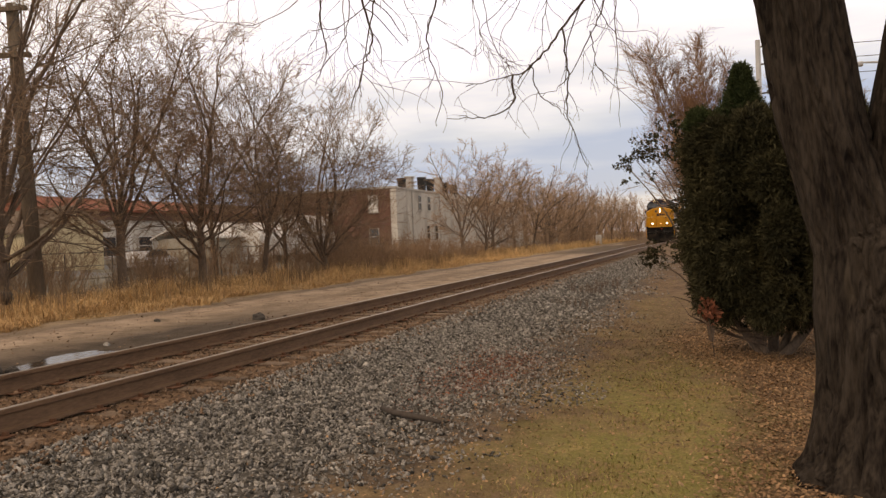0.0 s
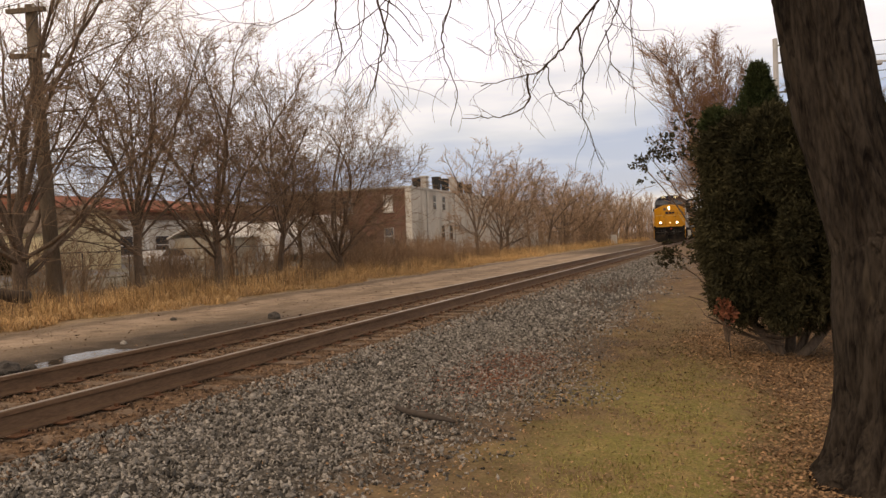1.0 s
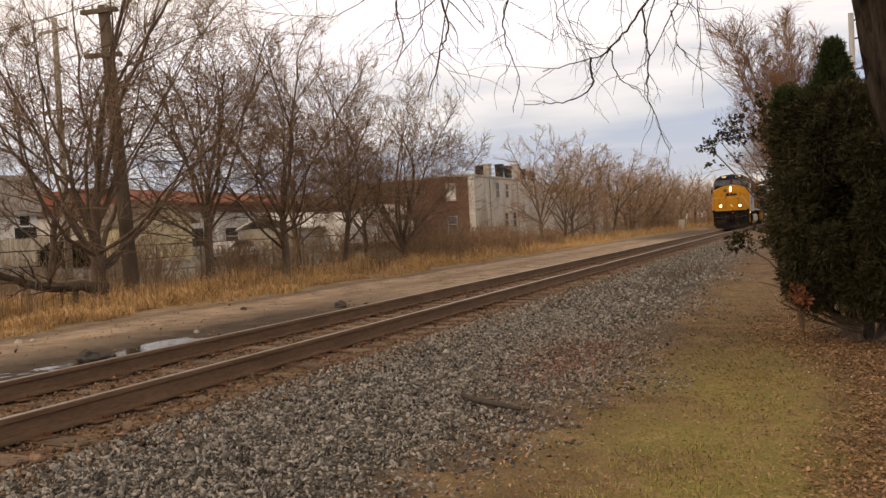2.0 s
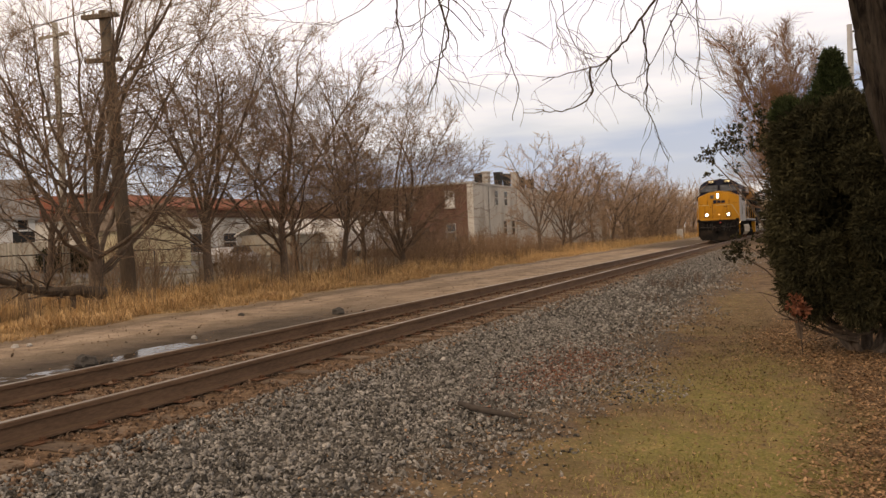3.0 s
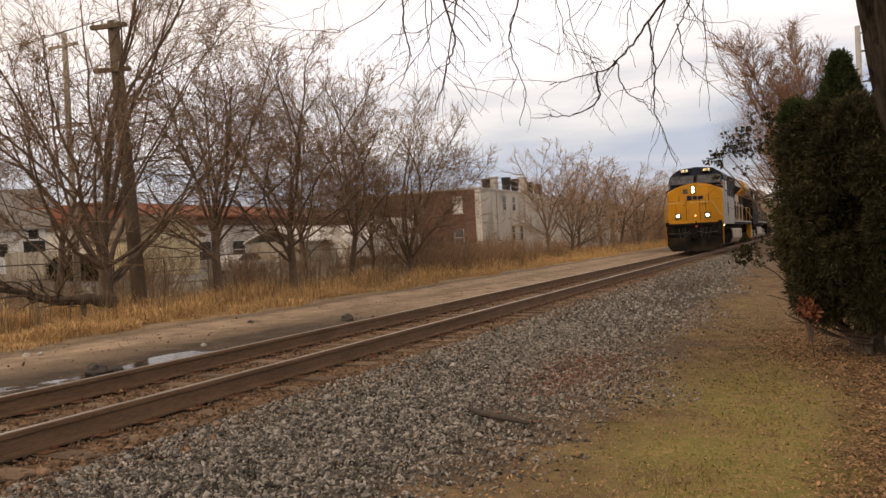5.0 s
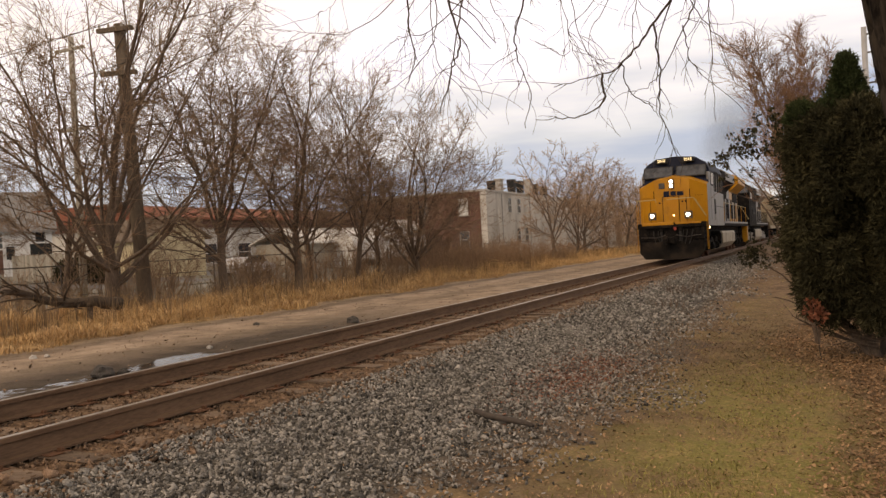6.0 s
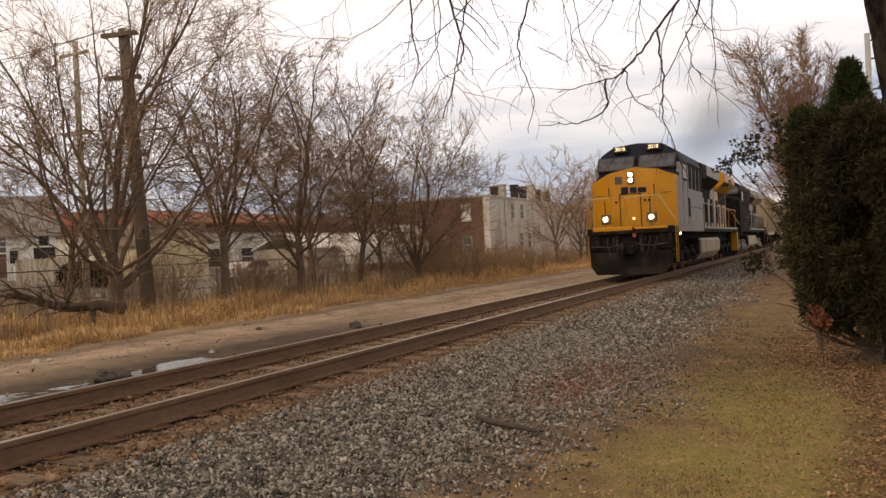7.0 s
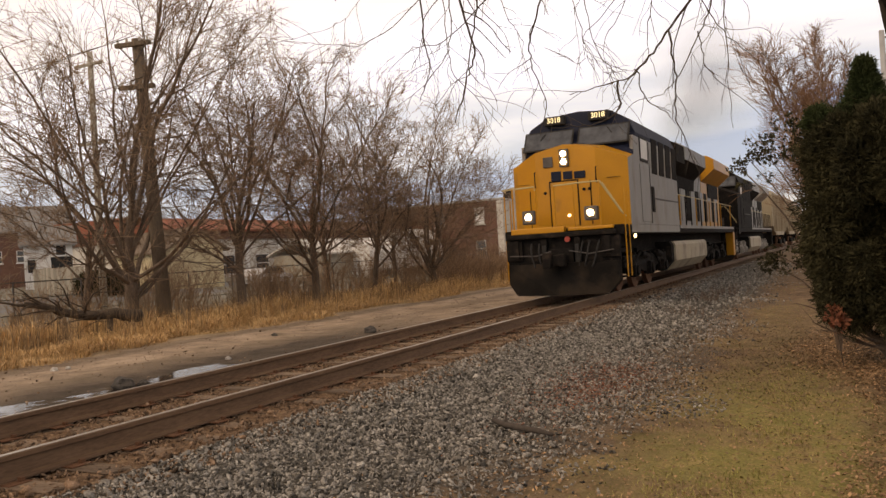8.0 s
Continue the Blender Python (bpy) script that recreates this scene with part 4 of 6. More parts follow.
CONE = [((-.36, .3, 3.2 + .125 * k), (.30 - .038 * k, .30 - .038 * k, .16), .28 - .03 * k) for k in range(6)]
CONE += [((-.93, .1, 3.14), (.18, .2, .17), .18), ((-.92, .1, 3.26), (.13, .15, .13), .11), ((-.66, .1, 3.15), (.18, .2, .2), .16)]
v, fq = sprays(5, CONE, 3200, .07, width=.1)
part("leader", raw_mesh("leader", v, fq, M_NEEDLE_BRIGHT), None, ever, "greener pointed leading shoot")
rn = random.Random(12)
for a, ln, r in ((2.9, 1.5, .07), (-.4, 1.4, .07), (.6, 1.6, .06), (3.6, 1.3, .05), (1.8, 1.7, .08)):
    pts, rad = strand(rn, Vector((.05 * math.cos(a) - .05, .05 * math.sin(a), -.1)), Vector((math.cos(a) * .55, math.sin(a) * .4, 1)).normalized(), ln, r, 7, .12, .05, .5)
    rad[0] *= 1.5
    part("stem", Mesh().tube(pts, rad, 9), M_BARK, ever, smooth=True)
for a, ln in ((3.0, 1.15), (3.3, 1.3), (2.7, .95), (3.14, .8), (.1, .8)):
    pts, rad = strand(rn, Vector((-.15, -.1, rn.uniform(.15, .35))), Vector((math.cos(a), -.25, .22)).normalized(), ln, .022, 8, .13, .02, .3)
    mb = Mesh().tube(pts, rad, 5)
    for k in range(10):
        q, rr, ax = along(pts, rad, rn.uniform(.3, 1))
        sp, sr = strand(rn, q, offshoot(rn, ax, .3, .9, .15), rn.uniform(.1, .35), .006, 3, .15, 0, .4)
        mb.tube(sp, sr, 3)
    part("branch", mb, M_BARK, ever)


def leaf_cloud(seed, lumps, per, size, mat, name, parent):
    v, fq = sprays(seed, lumps, per, size, width=.32)
    return part(name, raw_mesh(name, v, fq, mat), None, parent)


# broad-leaved shoots that lean out beside it, and a shrub still holding red leaves
shoot = thing("leafy_shrub", "dark broad-leaved shrub leaning out beside the evergreen", "shrub", pose(5.75, 12.6, -.5))
rn = random.Random(31)
SH = []
for tx, tz, ty in ((-.62, 2.95, 0), (-.40, 2.85, .1), (-.80, 2.80, .05), (-.15, 3.05, 0), (-.55, 1.45, -.1), (-.30, 1.30, 0), (-.20, 3.25, .1), (-.05, 2.85, 0), (-.95, 2.72, 0), (-.7, 1.3, .1)):
    pts = [Vector((0.25, 0, 0)).lerp(Vector((tx, ty, tz)), f) + Vector((.22 * math.sin(f * 3), 0, .2 * math.sin(f * 3.1))) for f in np.linspace(0, 1, 7)]
    part("stem", Mesh().tube(pts, list(np.linspace(.025, .006, 7)), 5), M_BARK, shoot)
    SH += [((pts[-1].x + rn.gauss(0, .12), pts[-1].y, pts[-1].z + rn.gauss(0, .09)), (.11, .11, .08), .005) for k in range(6)]
leaf_cloud(32, SH, 1300, .05, M_NEEDLE, "foliage", shoot)
redbush = thing("red_leaved_sprout", "small sprout with withered red leaves below the evergreen", "shrub", pose(6.05, 11.0, -.52))
part("stem", Mesh().tube([(0, 0, 0), (-.03, 0, .35), (-.08, -.02, .75)], [.005, .004, .003], 5), M_OLDTWIG, redbush)
leaf_cloud(33, [((-.08, 0, .72), (.10, .10, .11), .025), ((-.02, -.05, .6), (.08, .08, .08), .02)], 800, .065, M_REDLEAF, "foliage", redbush)

# fluffy bare tree and thicket behind the evergreen
far_rus = bare_tree("bare_tree", 5.4, 33.0, "tall russet bare tree with very fine twigs behind the evergreen", wood_mat=M_TWIG, twig=M_VINE, seed=51, height=9.9, width=.42, radius=.13, fork=.12,
                    limbs=12, subs=17, twigs=9, fine=6, fine_r=.0065, reach=.48, group="bare trees behind the evergreen")
for x, y, k, turn in ((10.5, 36, .8, 90), (13.5, 33, .75, 200), (9.0, 46, .9, 30)):
    c = copy_thing(far_rus, pose(x, y, float(ground_z(x, y)), 0, 0, turn))
    c.scale = (k, k, k)
    c["label"] = "russet bare tree with fine twigs behind the garden"
# ---------------------------------------------------------------- the train
RAMP_W = 0.53
wheelsets = []


AXLE = Mesh().tube([(-1.0, 0, 0), (1.0, 0, 0)], .09, 10).data("axle", M_BLACK)
WHEEL = {}
for side in (-1, 1):
    mb = Mesh()
    x0 = side * .70
    mb.tube([(x0 - side * .02, 0, 0), (x0, 0, 0)], [.555, .555], 28).tube([(x0, 0, 0), (x0 + side * .11, 0, 0)], [.53, .525], 28)
    mb.tube([(x0 + side * .11, 0, 0), (x0 + side * .125, 0, 0)], [.42, .16], 28)
    for k in range(5):
        a = k * 1.2566
        mb.disc((x0 + side * .118, .33 * math.cos(a), .33 * math.sin(a)), (1, 0, 0), .05, .02, 8)
    WHEEL[side] = mb.data("wheel", M_STEEL_RUST)


def wheelset(parent, y, z=.53, r=1.0):
    ws = part("wheelset", AXLE, None, parent, m=pose(0, y, z))
    for side in (-1, 1):
        part("wheel", WHEEL[side], None, ws)
    wheelsets.append((ws, y, z))
    return ws


def loco_truck(parent, y, frame_mat):
    """A three-axle truck: sideframes with axle boxes, springs and brake gear. Its wheelsets turn."""
    mb = Mesh()
    for s in (-1, 1):
        x = s * 1.08
        mb.box(min(x, x + s * .14), max(x, x + s * .14), -2.75, 2.75, .62, .92, .03)
        mb.prism([(-2.75, .75), (-2.2, .45), (-1.4, .62), (-.5, .45), (.5, .45), (1.4, .62), (2.2, .45), (2.75, .75)], 0, x + s * .02, x + s * .12)
        for ay in (-1.85, 0, 1.85):
            mb.box(min(x + s * .02, x + s * .24), max(x + s * .02, x + s * .24), ay - .2, ay + .2, .36, .72, .03)
            mb.disc((x + s * .26, ay, .53), (1, 0, 0), .14, .06, 14)
            for dy in (-.32, .32):
                mb.tube([(x + s * .08, ay + dy, .66), (x + s * .08, ay + dy, 1.0)], .07, 8)
        for ay in (-.95, .95):
            mb.tube([(x + s * .2, ay - .3, .95), (x + s * .2, ay + .3, .88)], .09, 10)
        mb.tube([(x + s * .18, -2.6, .5), (x + s * .2, -1.2, 1.0)], .03, 6)
        mb.tube([(x + s * .18, .6, .98), (x + s * .2, 1.3, .5)], .03, 6)
    mb.box(-1.0, 1.0, -.4, .4, .7, 1.1).box(-1.0, 1.0, -2.6, -2.4, .6, .85).box(-1.0, 1.0, 2.4, 2.6, .6, .85)
    t = part("truck", mb, frame_mat, parent, m=pose(0, y, 0))
    for ay in (-1.85, 0, 1.85):
        wheelset(t, ay)
    return t


def quad_plate(c, u, v, n, su, sv, depth):
    """A thin plate centred at c, spanned by u and v, proud along n."""
    c, u, v, n = (Vector(q) for q in (c, u, v, n))
    u, v, n = u.normalized() * su / 2, v.normalized() * sv / 2, n.normalized() * depth
    p = [c - u - v, c + u - v, c + u + v, c - u + v]
    return Mesh().add([*p, *[q + n for q in p]], [(3, 2, 1, 0), (4, 5, 6, 7), (0, 1, 5, 4), (1, 2, 6, 5), (2, 3, 7, 6), (3, 0, 4, 7)])


def digits_mesh(text, size):
    cu = bpy.data.curves.new("digits", 'FONT')
    cu.body, cu.size, cu.align_x, cu.align_y, cu.extrude, cu.offset = text, size, 'CENTER', 'CENTER', .003, .002
    ob = bpy.data.objects.new("digits", cu)
    me = bpy.data.meshes.new_from_object(ob)
    me.name = "digits"
    bpy.data.objects.remove(ob)
    me.materials.clear()
    me.materials.append(M_DIGITS)
    return me


def locomotive(name, label, cab_side, cab_top, nose_mat, hood_mat, wing_mat, lit, truck_mat, number):
    L = thing(name, label, "locomotive", group="train")
    # frame, deck and pilot
    part("deck", Mesh().box(-1.5, 1.5, .15, 21.9, 1.46, 1.70, .03), M_BLACK, L)
    plow = Mesh()
    plow.add([(-1.15, -.10, .09), (0, -.42, .09), (1.15, -.10, .09), (1.38, -.02, .38), (1.38, -.02, .86), (0, -.22, .86), (-1.38, -.02, .86), (-1.38, -.02, .38),
              (-1.15, .12, .09), (1.15, .12, .09), (1.42, .12, .38), (1.42, .12, .86), (-1.42, .12, .86), (-1.42, .12, .38)],
             [(0, 1, 5, 6, 7), (1, 2, 3, 4, 5), (8, 9, 2, 1, 0), (4, 11, 12, 6, 5), (2, 9, 10, 3), (3, 10, 11, 4), (7, 6, 12, 13), (0, 7, 13, 8), (8, 13, 12, 11, 10, 9)])
    part("plow", plow, M_PLOW, L, "dusty black snow plow")
    part("pilot", Mesh().box(-1.42, 1.42, .08, .2, .86, 1.5, .02).box(-1.42, -1.0, .0, .1, .95, 1.45, .02).box(1.0, 1.42, .0, .1, .95, 1.45, .02), M_BLACK, L)
    part("front_sill", Mesh().box(-1.25, .12, -.06, .12, 1.60, 1.74, .02).box(.2, 1.3, -.02, .12, 1.62, 1.70, .02), nose_mat, L)
    cp = Mesh().box(-.16, .16, -.55, .1, .80, 1.05, .04).box(-.26, -.06, -.72, -.45, .74, 1.12, .05).box(.08, .26, -.62, -.40, .78, 1.08, .05).box(-.3, .3, .0, .1, .65, 1.2, .03)
    part("coupler", cp, M_BLACK, L)
    for x, d in ((-.75, .25), (-.55, .3), (.55, .3), (.72, .25), (.95, .2)):
        part("air_hose", Mesh().tube([(x, .0, 1.35), (x * .98, -.12, 1.2), (x * .93, -.16, .98), (x * .85, -.14, .78), (x * .8, -.08, .72)], .022, 6), M_TYRE, L)
    for x in (-1.15, -.42, .42, 1.15):
        part("bracket", Mesh().box(x - .07, x + .07, -.05, .1, 1.0, 1.46, .02), M_BLACK, L)
    part("anticlimber", Mesh().box(-1.36, 1.36, -.10, .1, 1.48, 1.60, .03), M_BLACK, L)
    part("coupler_pocket", Mesh().box(-.46, .46, -.08, .1, .62, .74, .02).box(-.46, -.36, -.08, .1, .74, 1.3, .02).box(.36, .46, -.08, .1, .74, 1.3, .02), M_TYRE, L)
    part("glad_hand", Mesh().disc((.2, -.1, 1.42), (0, 1, 0), .07, .05, 10), M_REDPAINT, L, "red coupling head")
    part("cut_lever", Mesh().tube([(-1.3, -.08, 1.08), (-.6, -.1, 1.05), (-.2, -.2, 1.15)], .015, 5).tube([(1.3, -.08, 1.12), (.7, -.1, 1.05), (.25, -.2, 1.15)], .015, 5), M_DARKMETAL, L)
    # steps at the corners
    for s in (-1, 1):
        for z in (.45, .80, 1.15):
            part("step", Mesh().box(min(s * 1.02, s * 1.5), max(s * 1.02, s * 1.5), .35, .62, z - .02, z + .02), M_BLACK, L)
        part("grab_iron", Mesh().tube([(s * 1.52, .3, .45), (s * 1.52, .3, 2.6)], .018, 6).tube([(s * 1.52, .68, .45), (s * 1.52, .68, 2.5)], .018, 6), nose_mat, L)
    # nose: front panel with tapering corners
    pl = [(-1.5, 1.02), (-.78, .70), (0, .66), (.78, .70), (1.5, 1.02)]
    top = [3.36, 3.66, 3.80, 3.66, 3.36]
    N = Mesh()
    vv = [(x, y, 1.70) for x, y in pl] + [(x, y, z) for (x, y), z in zip(pl, top)] + [(x * .985, 1.75, z + .16) for (x, y), z in zip(pl, (3.34, 3.64, 3.76, 3.64, 3.34))] + [(-1.5, 1.75, 1.70), (1.5, 1.75, 1.70)]
    ff = [(i, i + 1, i + 6, i + 5) for i in range(4)] + [(i + 5, i + 6, i + 11, i + 10) for i in range(4)] + [(0, 5, 10, 15), (4, 16, 14, 9), (0, 15, 16, 4, 3, 2, 1), (15, 10, 11, 12, 13, 14, 16)]
    nose = part("nose", N.add(vv, ff), nose_mat, L)
    part("nose_cheek", Mesh().prism([(1.03, 1.70), (1.76, 1.70), (1.76, 3.50), (1.03, 3.34)], 0, 1.497, 1.512), cab_side, nose)
    part("nose_cheek", Mesh().prism([(1.03, 1.70), (1.76, 1.70), (1.76, 3.50), (1.03, 3.34)], 0, -1.512, -1.497), cab_side, nose)
    part("nose_door", Mesh().box(-.40, .30, .655, .68, 1.78, 2.86, .01), nose_mat, nose)
    part("door_seam", Mesh().box(-.425, -.405, .652, .69, 1.76, 2.9).box(.305, .325, .652, .69, 1.76, 2.9).box(-.42, .32, .655, .69, 2.875, 2.9), M_BLACK, nose)
    part("seam", Mesh().box(.62, .64, .665, .70, 1.76, 2.85).box(-1.0, -.98, .775, .82, 1.76, 2.7).box(-1.35, 1.35, .80, .83, 2.88, 2.89), M_BLACK, nose)
    for x in (-.78, .80):
        part("grab_iron", Mesh().tube([(x, .66, 2.78), (x, .60, 2.80), (x, .60, 3.15), (x, .66, 3.17)], .016, 6), M_BLACK, nose)
    for x, z in ((-.55, 2.62), (.46, 2.64), (.60, 2.64)):
        part("latch", Mesh().disc((x, .68, z), (0, 1, 0), .04, .05, 10), M_BLACK, nose)
    part("marker_plate", Mesh().box(-.56, -.30, .645, .68, 3.26, 3.52, .03), M_DARKMETAL, nose)
    # the maker's mark is left as plain dark shapes
    lg = Mesh().box(-.36, -.10, .64, .67, 2.90, 3.14, .08).box(-.05, .19, .64, .672, 2.92, 3.12, .06).box(.23, .52, .645, .69, 2.92, 3.10, .07)
    part("emblem", lg, cab_top, nose, "dark blue emblem")
    # headlight
    hb = part("headlight_box", Mesh().box(-.12, .12, .60, .70, 3.24, 3.68, .02), M_DARKMETAL, nose)
    for z in (3.36, 3.56):
        part("headlight", Mesh().disc((0, .592, z), (0, 1, 0), .07, .03, 18), lit, hb)
    part("marker_light", Mesh().disc((.06, .64, 2.02), (0, 1, 0), .035, .04, 10), M_LAMP_DIM if number else M_DARKGLASS, nose)
    for x in (-.786, .786):
        dl = part("ditch_light", Mesh().box(x - .17, x + .17, -.02, .16, 1.84, 2.18, .04), M_DARKMETAL, L)
        part("lens", Mesh().disc((x, -.03, 2.02), (0, 1, 0), .078, .03, 18), lit, dl)
    # front railing
    rl = Mesh().tube([(-1.48, .3, 2.70), (-1.46, .06, 2.74), (-.62, .04, 2.76), (-.60, .04, 2.66)], .02, 7).tube([(-.12, .04, 2.74), (.6, .04, 2.76), (1.02, .06, 2.76), (1.46, .25, 2.0), (1.5, .5, 1.9)], .02, 7)
    rl.tube([(1.08, .06, 2.72), (1.50, .3, 1.95)], .016, 6)
    part("front_railing", rl, M_RAILING, L)
    for x in (-1.2, -.60, -.12, .36, 1.0):
        part("railing_post", Mesh().tube([(x, .05, 1.70), (x, .05, 2.75)], .022, 6), nose_mat if number else M_BLACK, L)
    # cab
    part("cab_side", Mesh().box(-1.505, -1.40, 1.72, 7.5, 1.70, 3.98, .02), cab_side, L)
    cs = part("cab_side", Mesh().box(1.40, 1.505, 1.72, 7.5, 1.70, 3.98, .02), cab_side, L)
    part("cab_wall", Mesh().box(-1.4, 1.4, 7.35, 7.5, 1.70, 4.2).box(-1.4, 1.4, 1.95, 2.05, 1.7, 3.4), cab_side, L)
    roof = [(-1.505, 3.98), (-1.505, 4.08), (-1.34, 4.46), (-.88, 4.74), (0, 4.82), (.88, 4.74), (1.34, 4.46), (1.505, 4.08), (1.505, 3.98)]
    R = Mesh().prism(roof, 1, 2.15, 7.5)
    part("cab_roof", R, cab_top, L)
    # slanting front above the nose
    fr = [(-1.49, 1.62, 3.42), (0, 1.56, 3.86), (1.49, 1.62, 3.42), (1.505, 1.98, 4.08), (1.33, 2.05, 4.46), (.87, 2.12, 4.74), (0, 2.14, 4.82), (-.87, 2.12, 4.74), (-1.33, 2.05, 4.46), (-1.505, 1.98, 4.08)]
    bk = [(x, y + .35, z) for x, y, z in fr]
    nn = len(fr)
    front = part("cab_front", Mesh().add(fr + bk, [tuple(range(nn)), tuple(range(2 * nn - 1, nn - 1, -1))] + [(i, (i + 1) % nn, nn + (i + 1) % nn, nn + i) for i in range(nn)]), cab_top, L)
    up = Vector((0, .42, .72)).normalized()
    out = Vector((0, -.72, .42)).normalized()
    for s in (-1, 1):
        c = Vector((s * .74, 1.775, 4.07)) + out * .012
        fm = part("window_frame", quad_plate(c, (1, 0, 0), up, out, 1.36, .62, .015), M_TYRE, front)
        part("windshield", quad_plate(c + out * .012, (1, 0, 0), up, out, 1.26, .53, .008), M_GLASS, fm)
        part("wiper", Mesh().tube([tuple(c + out * .04 + up * .22 + Vector((s * .1, 0, 0))), tuple(c + out * .05 + up * .02 + Vector((s * .22, 0, 0)))], .012, 5), M_TYRE, fm)
        b = part("number_board", Mesh().box(s * .60 - .27, s * .60 + .27, 1.86, 2.3, 4.50, 4.73, .02), M_TYRE, L)
        if number:
            part("digits", digits_mesh(number, .19), None, b, "lit numerals", m=pose(s * .60, 1.853, 4.615, 90, 0, 0))
    # side windows, louvres and door on the flanks
    for s in (-1, 1):
        x0, x1 = (1.503, 1.520) if s > 0 else (-1.520, -1.503)
        w = part("side_window", Mesh().box(x0, x1, 2.35, 3.30, 3.36, 4.02, .02), M_TYRE, L)
        part("pane", Mesh().box(x0 + (.012 if s > 0 else -.012), x1 + (.006 if s > 0 else -.006), 2.45, 3.2, 3.44, 3.95), M_WHITE if s > 0 else M_GLASS, w, "drawn pale blind behind the glass")
        for k in range(4):
            y = 3.75 + k * .98
            part("louvre", Mesh().prism([(y, 3.12), (y + .68, 3.12), (y + .80, 4.1), (y + .10, 4.1)], 0, x0, x1), M_BLACK, L)
        part("cab_door", Mesh().box(x0, x1, 2.28, 3.35, 1.78, 3.28, .01), cab_side, L)
        part("vent", Mesh().box(x0, x1 + (.008 if s > 0 else 0), 3.55, 3.85, 2.05, 2.75), M_BLACK, L)
        part("seam", Mesh().box(x0, x1, 3.5, 7.4, 2.42, 2.45).box(x0, x1, 3.42, 3.45, 1.75, 3.95), M_DARKMETAL, L)
    part("mirror", Mesh().box(-1.75, -1.56, 2.3, 2.36, 3.2, 3.55, .02).tube([(-1.5, 2.35, 3.4), (-1.6, 2.33, 3.4)], .015, 5), M_TYRE, L)
    # long hood
    part("hood", Mesh().prism([(-.95, 1.70), (-.95, 3.95), (-.7, 4.2), (.7, 4.2), (.95, 3.95), (.95, 1.70)], 1, 7.5, 21.2), hood_mat, L)
    wing = Mesh().prism([(-1.48, 3.98), (-1.48, 4.42), (-1.2, 4.58), (1.2, 4.58), (1.48, 4.42), (1.48, 3.98), (1.0, 3.55), (-1.0, 3.55)], 1, 9.4, 14.0)
    part("brake_grid_housing", wing, hood_mat, L)
    # black under-panel puts in the shade beneath the overhanging housing
    part("housing_underside", Mesh().prism([(1.47, 3.96), (1.0, 3.54), (.96, 3.1), (.99, 3.1), (1.03, 3.52), (1.49, 3.95)], 1, 9.4, 13.9), M_BLACK, L)
    part("grille", Mesh().prism([(-1.46, 3.80), (-1.46, 4.38), (-1.15, 4.52), (1.15, 4.52), (1.46, 4.38), (1.46, 3.80), (1.1, 3.5), (-1.1, 3.5)], 1, 7.9, 9.39), M_BLACK, L)
    part("radiator_housing", Mesh().prism([(-1.52, 4.10), (-1.52, 4.50), (-1.25, 4.66), (1.25, 4.66), (1.52, 4.50), (1.52, 4.10), (.98, 3.62), (-.98, 3.62)], 1, 16.0, 21.0), wing_mat, L)
    part("radiator_screen", Mesh().box(.966, 1.0, 17.6, 20.6, 3.0, 3.6), M_BLACK, L)
    part("hood_panel", Mesh().box(.951, .965, 15.9, 21.1, 1.75, 3.6), wing_mat, L)
    part("exhaust_stack", Mesh().box(-.3, .3, 14.4, 15.2, 4.2, 4.62, .03), M_BLACK, L)
    for k in range(12):
        y = 8.0 + k * 1.06
        part("hood_door", Mesh().box(.95, .975, y, y + .78, 1.95, 3.15, .01), M_BLACK if k % 2 == 0 else hood_mat, L)
    for k in range(13):
        y = 7.9 + k * 1.08
        part("stanchion", Mesh().tube([(1.47, y, 1.70), (1.47, y, 2.72)], .022, 6), M_BLACK if k % 3 else nose_mat, L)
    part("handrail", Mesh().tube([(1.47, 7.6, 2.70), (1.47, 21.4, 2.70)], .02, 6).tube([(-1.47, 7.6, 2.70), (-1.47, 21.4, 2.70)], .02, 6), M_RAILING, L)
    part("walkway_edge", Mesh().box(1.48, 1.515, 7.6, 21.6, 1.62, 1.72), hood_mat, L)
    part("cab_skirt", Mesh().box(1.45, 1.503, 1.05, 7.5, 1.50, 1.70), cab_side, L)
    part("end_steps", Mesh().box(1.15, 1.5, 21.3, 21.8, .4, 1.5, .03), nose_mat, L)
    # tank
    tk = [(-1.38, 1.22), (-1.45, 1.1), (-1.45, .62), (-1.2, .34), (1.2, .34), (1.45, .62), (1.45, 1.1), (1.38, 1.22)]
    part("fuel_tank", Mesh().prism(tk, 1, 6.9, 13.2), M_TANK, L, "dusty pale fuel tank")
    for y in (6.5, 13.2):
        part("tank_end", Mesh().prism([(p * .96, q) for p, q in tk], 1, y, y + .4), M_BLACK, L)
    part("underframe", Mesh().box(-.9, .9, .4, 21.5, 1.0, 1.46), M_BLACK, L)
    part("bell_lamp", Mesh().disc((1.50, 1.35, 1.42), (1, 0, 0), .05, .05, 10), M_LAMP_DIM if number else M_DARKGLASS, L)
    loco_truck(L, 4.0, truck_mat)
    loco_truck(L, 17.3, truck_mat)
    part("horn", Mesh().tube([(-.2, 5.0, 4.84), (-.2, 4.6, 4.90)], [.03, .09], 8).box(-.25, -.15, 4.9, 5.05, 4.78, 4.92), M_DARKMETAL, L)
    part("antenna", Mesh().box(.2, .6, 5.4, 5.9, 4.76, 4.90, .02).tube([(.3, 5.0, 4.78), (.3, 5.0, 5.12)], .012, 5), M_WHITE, L)
    return L


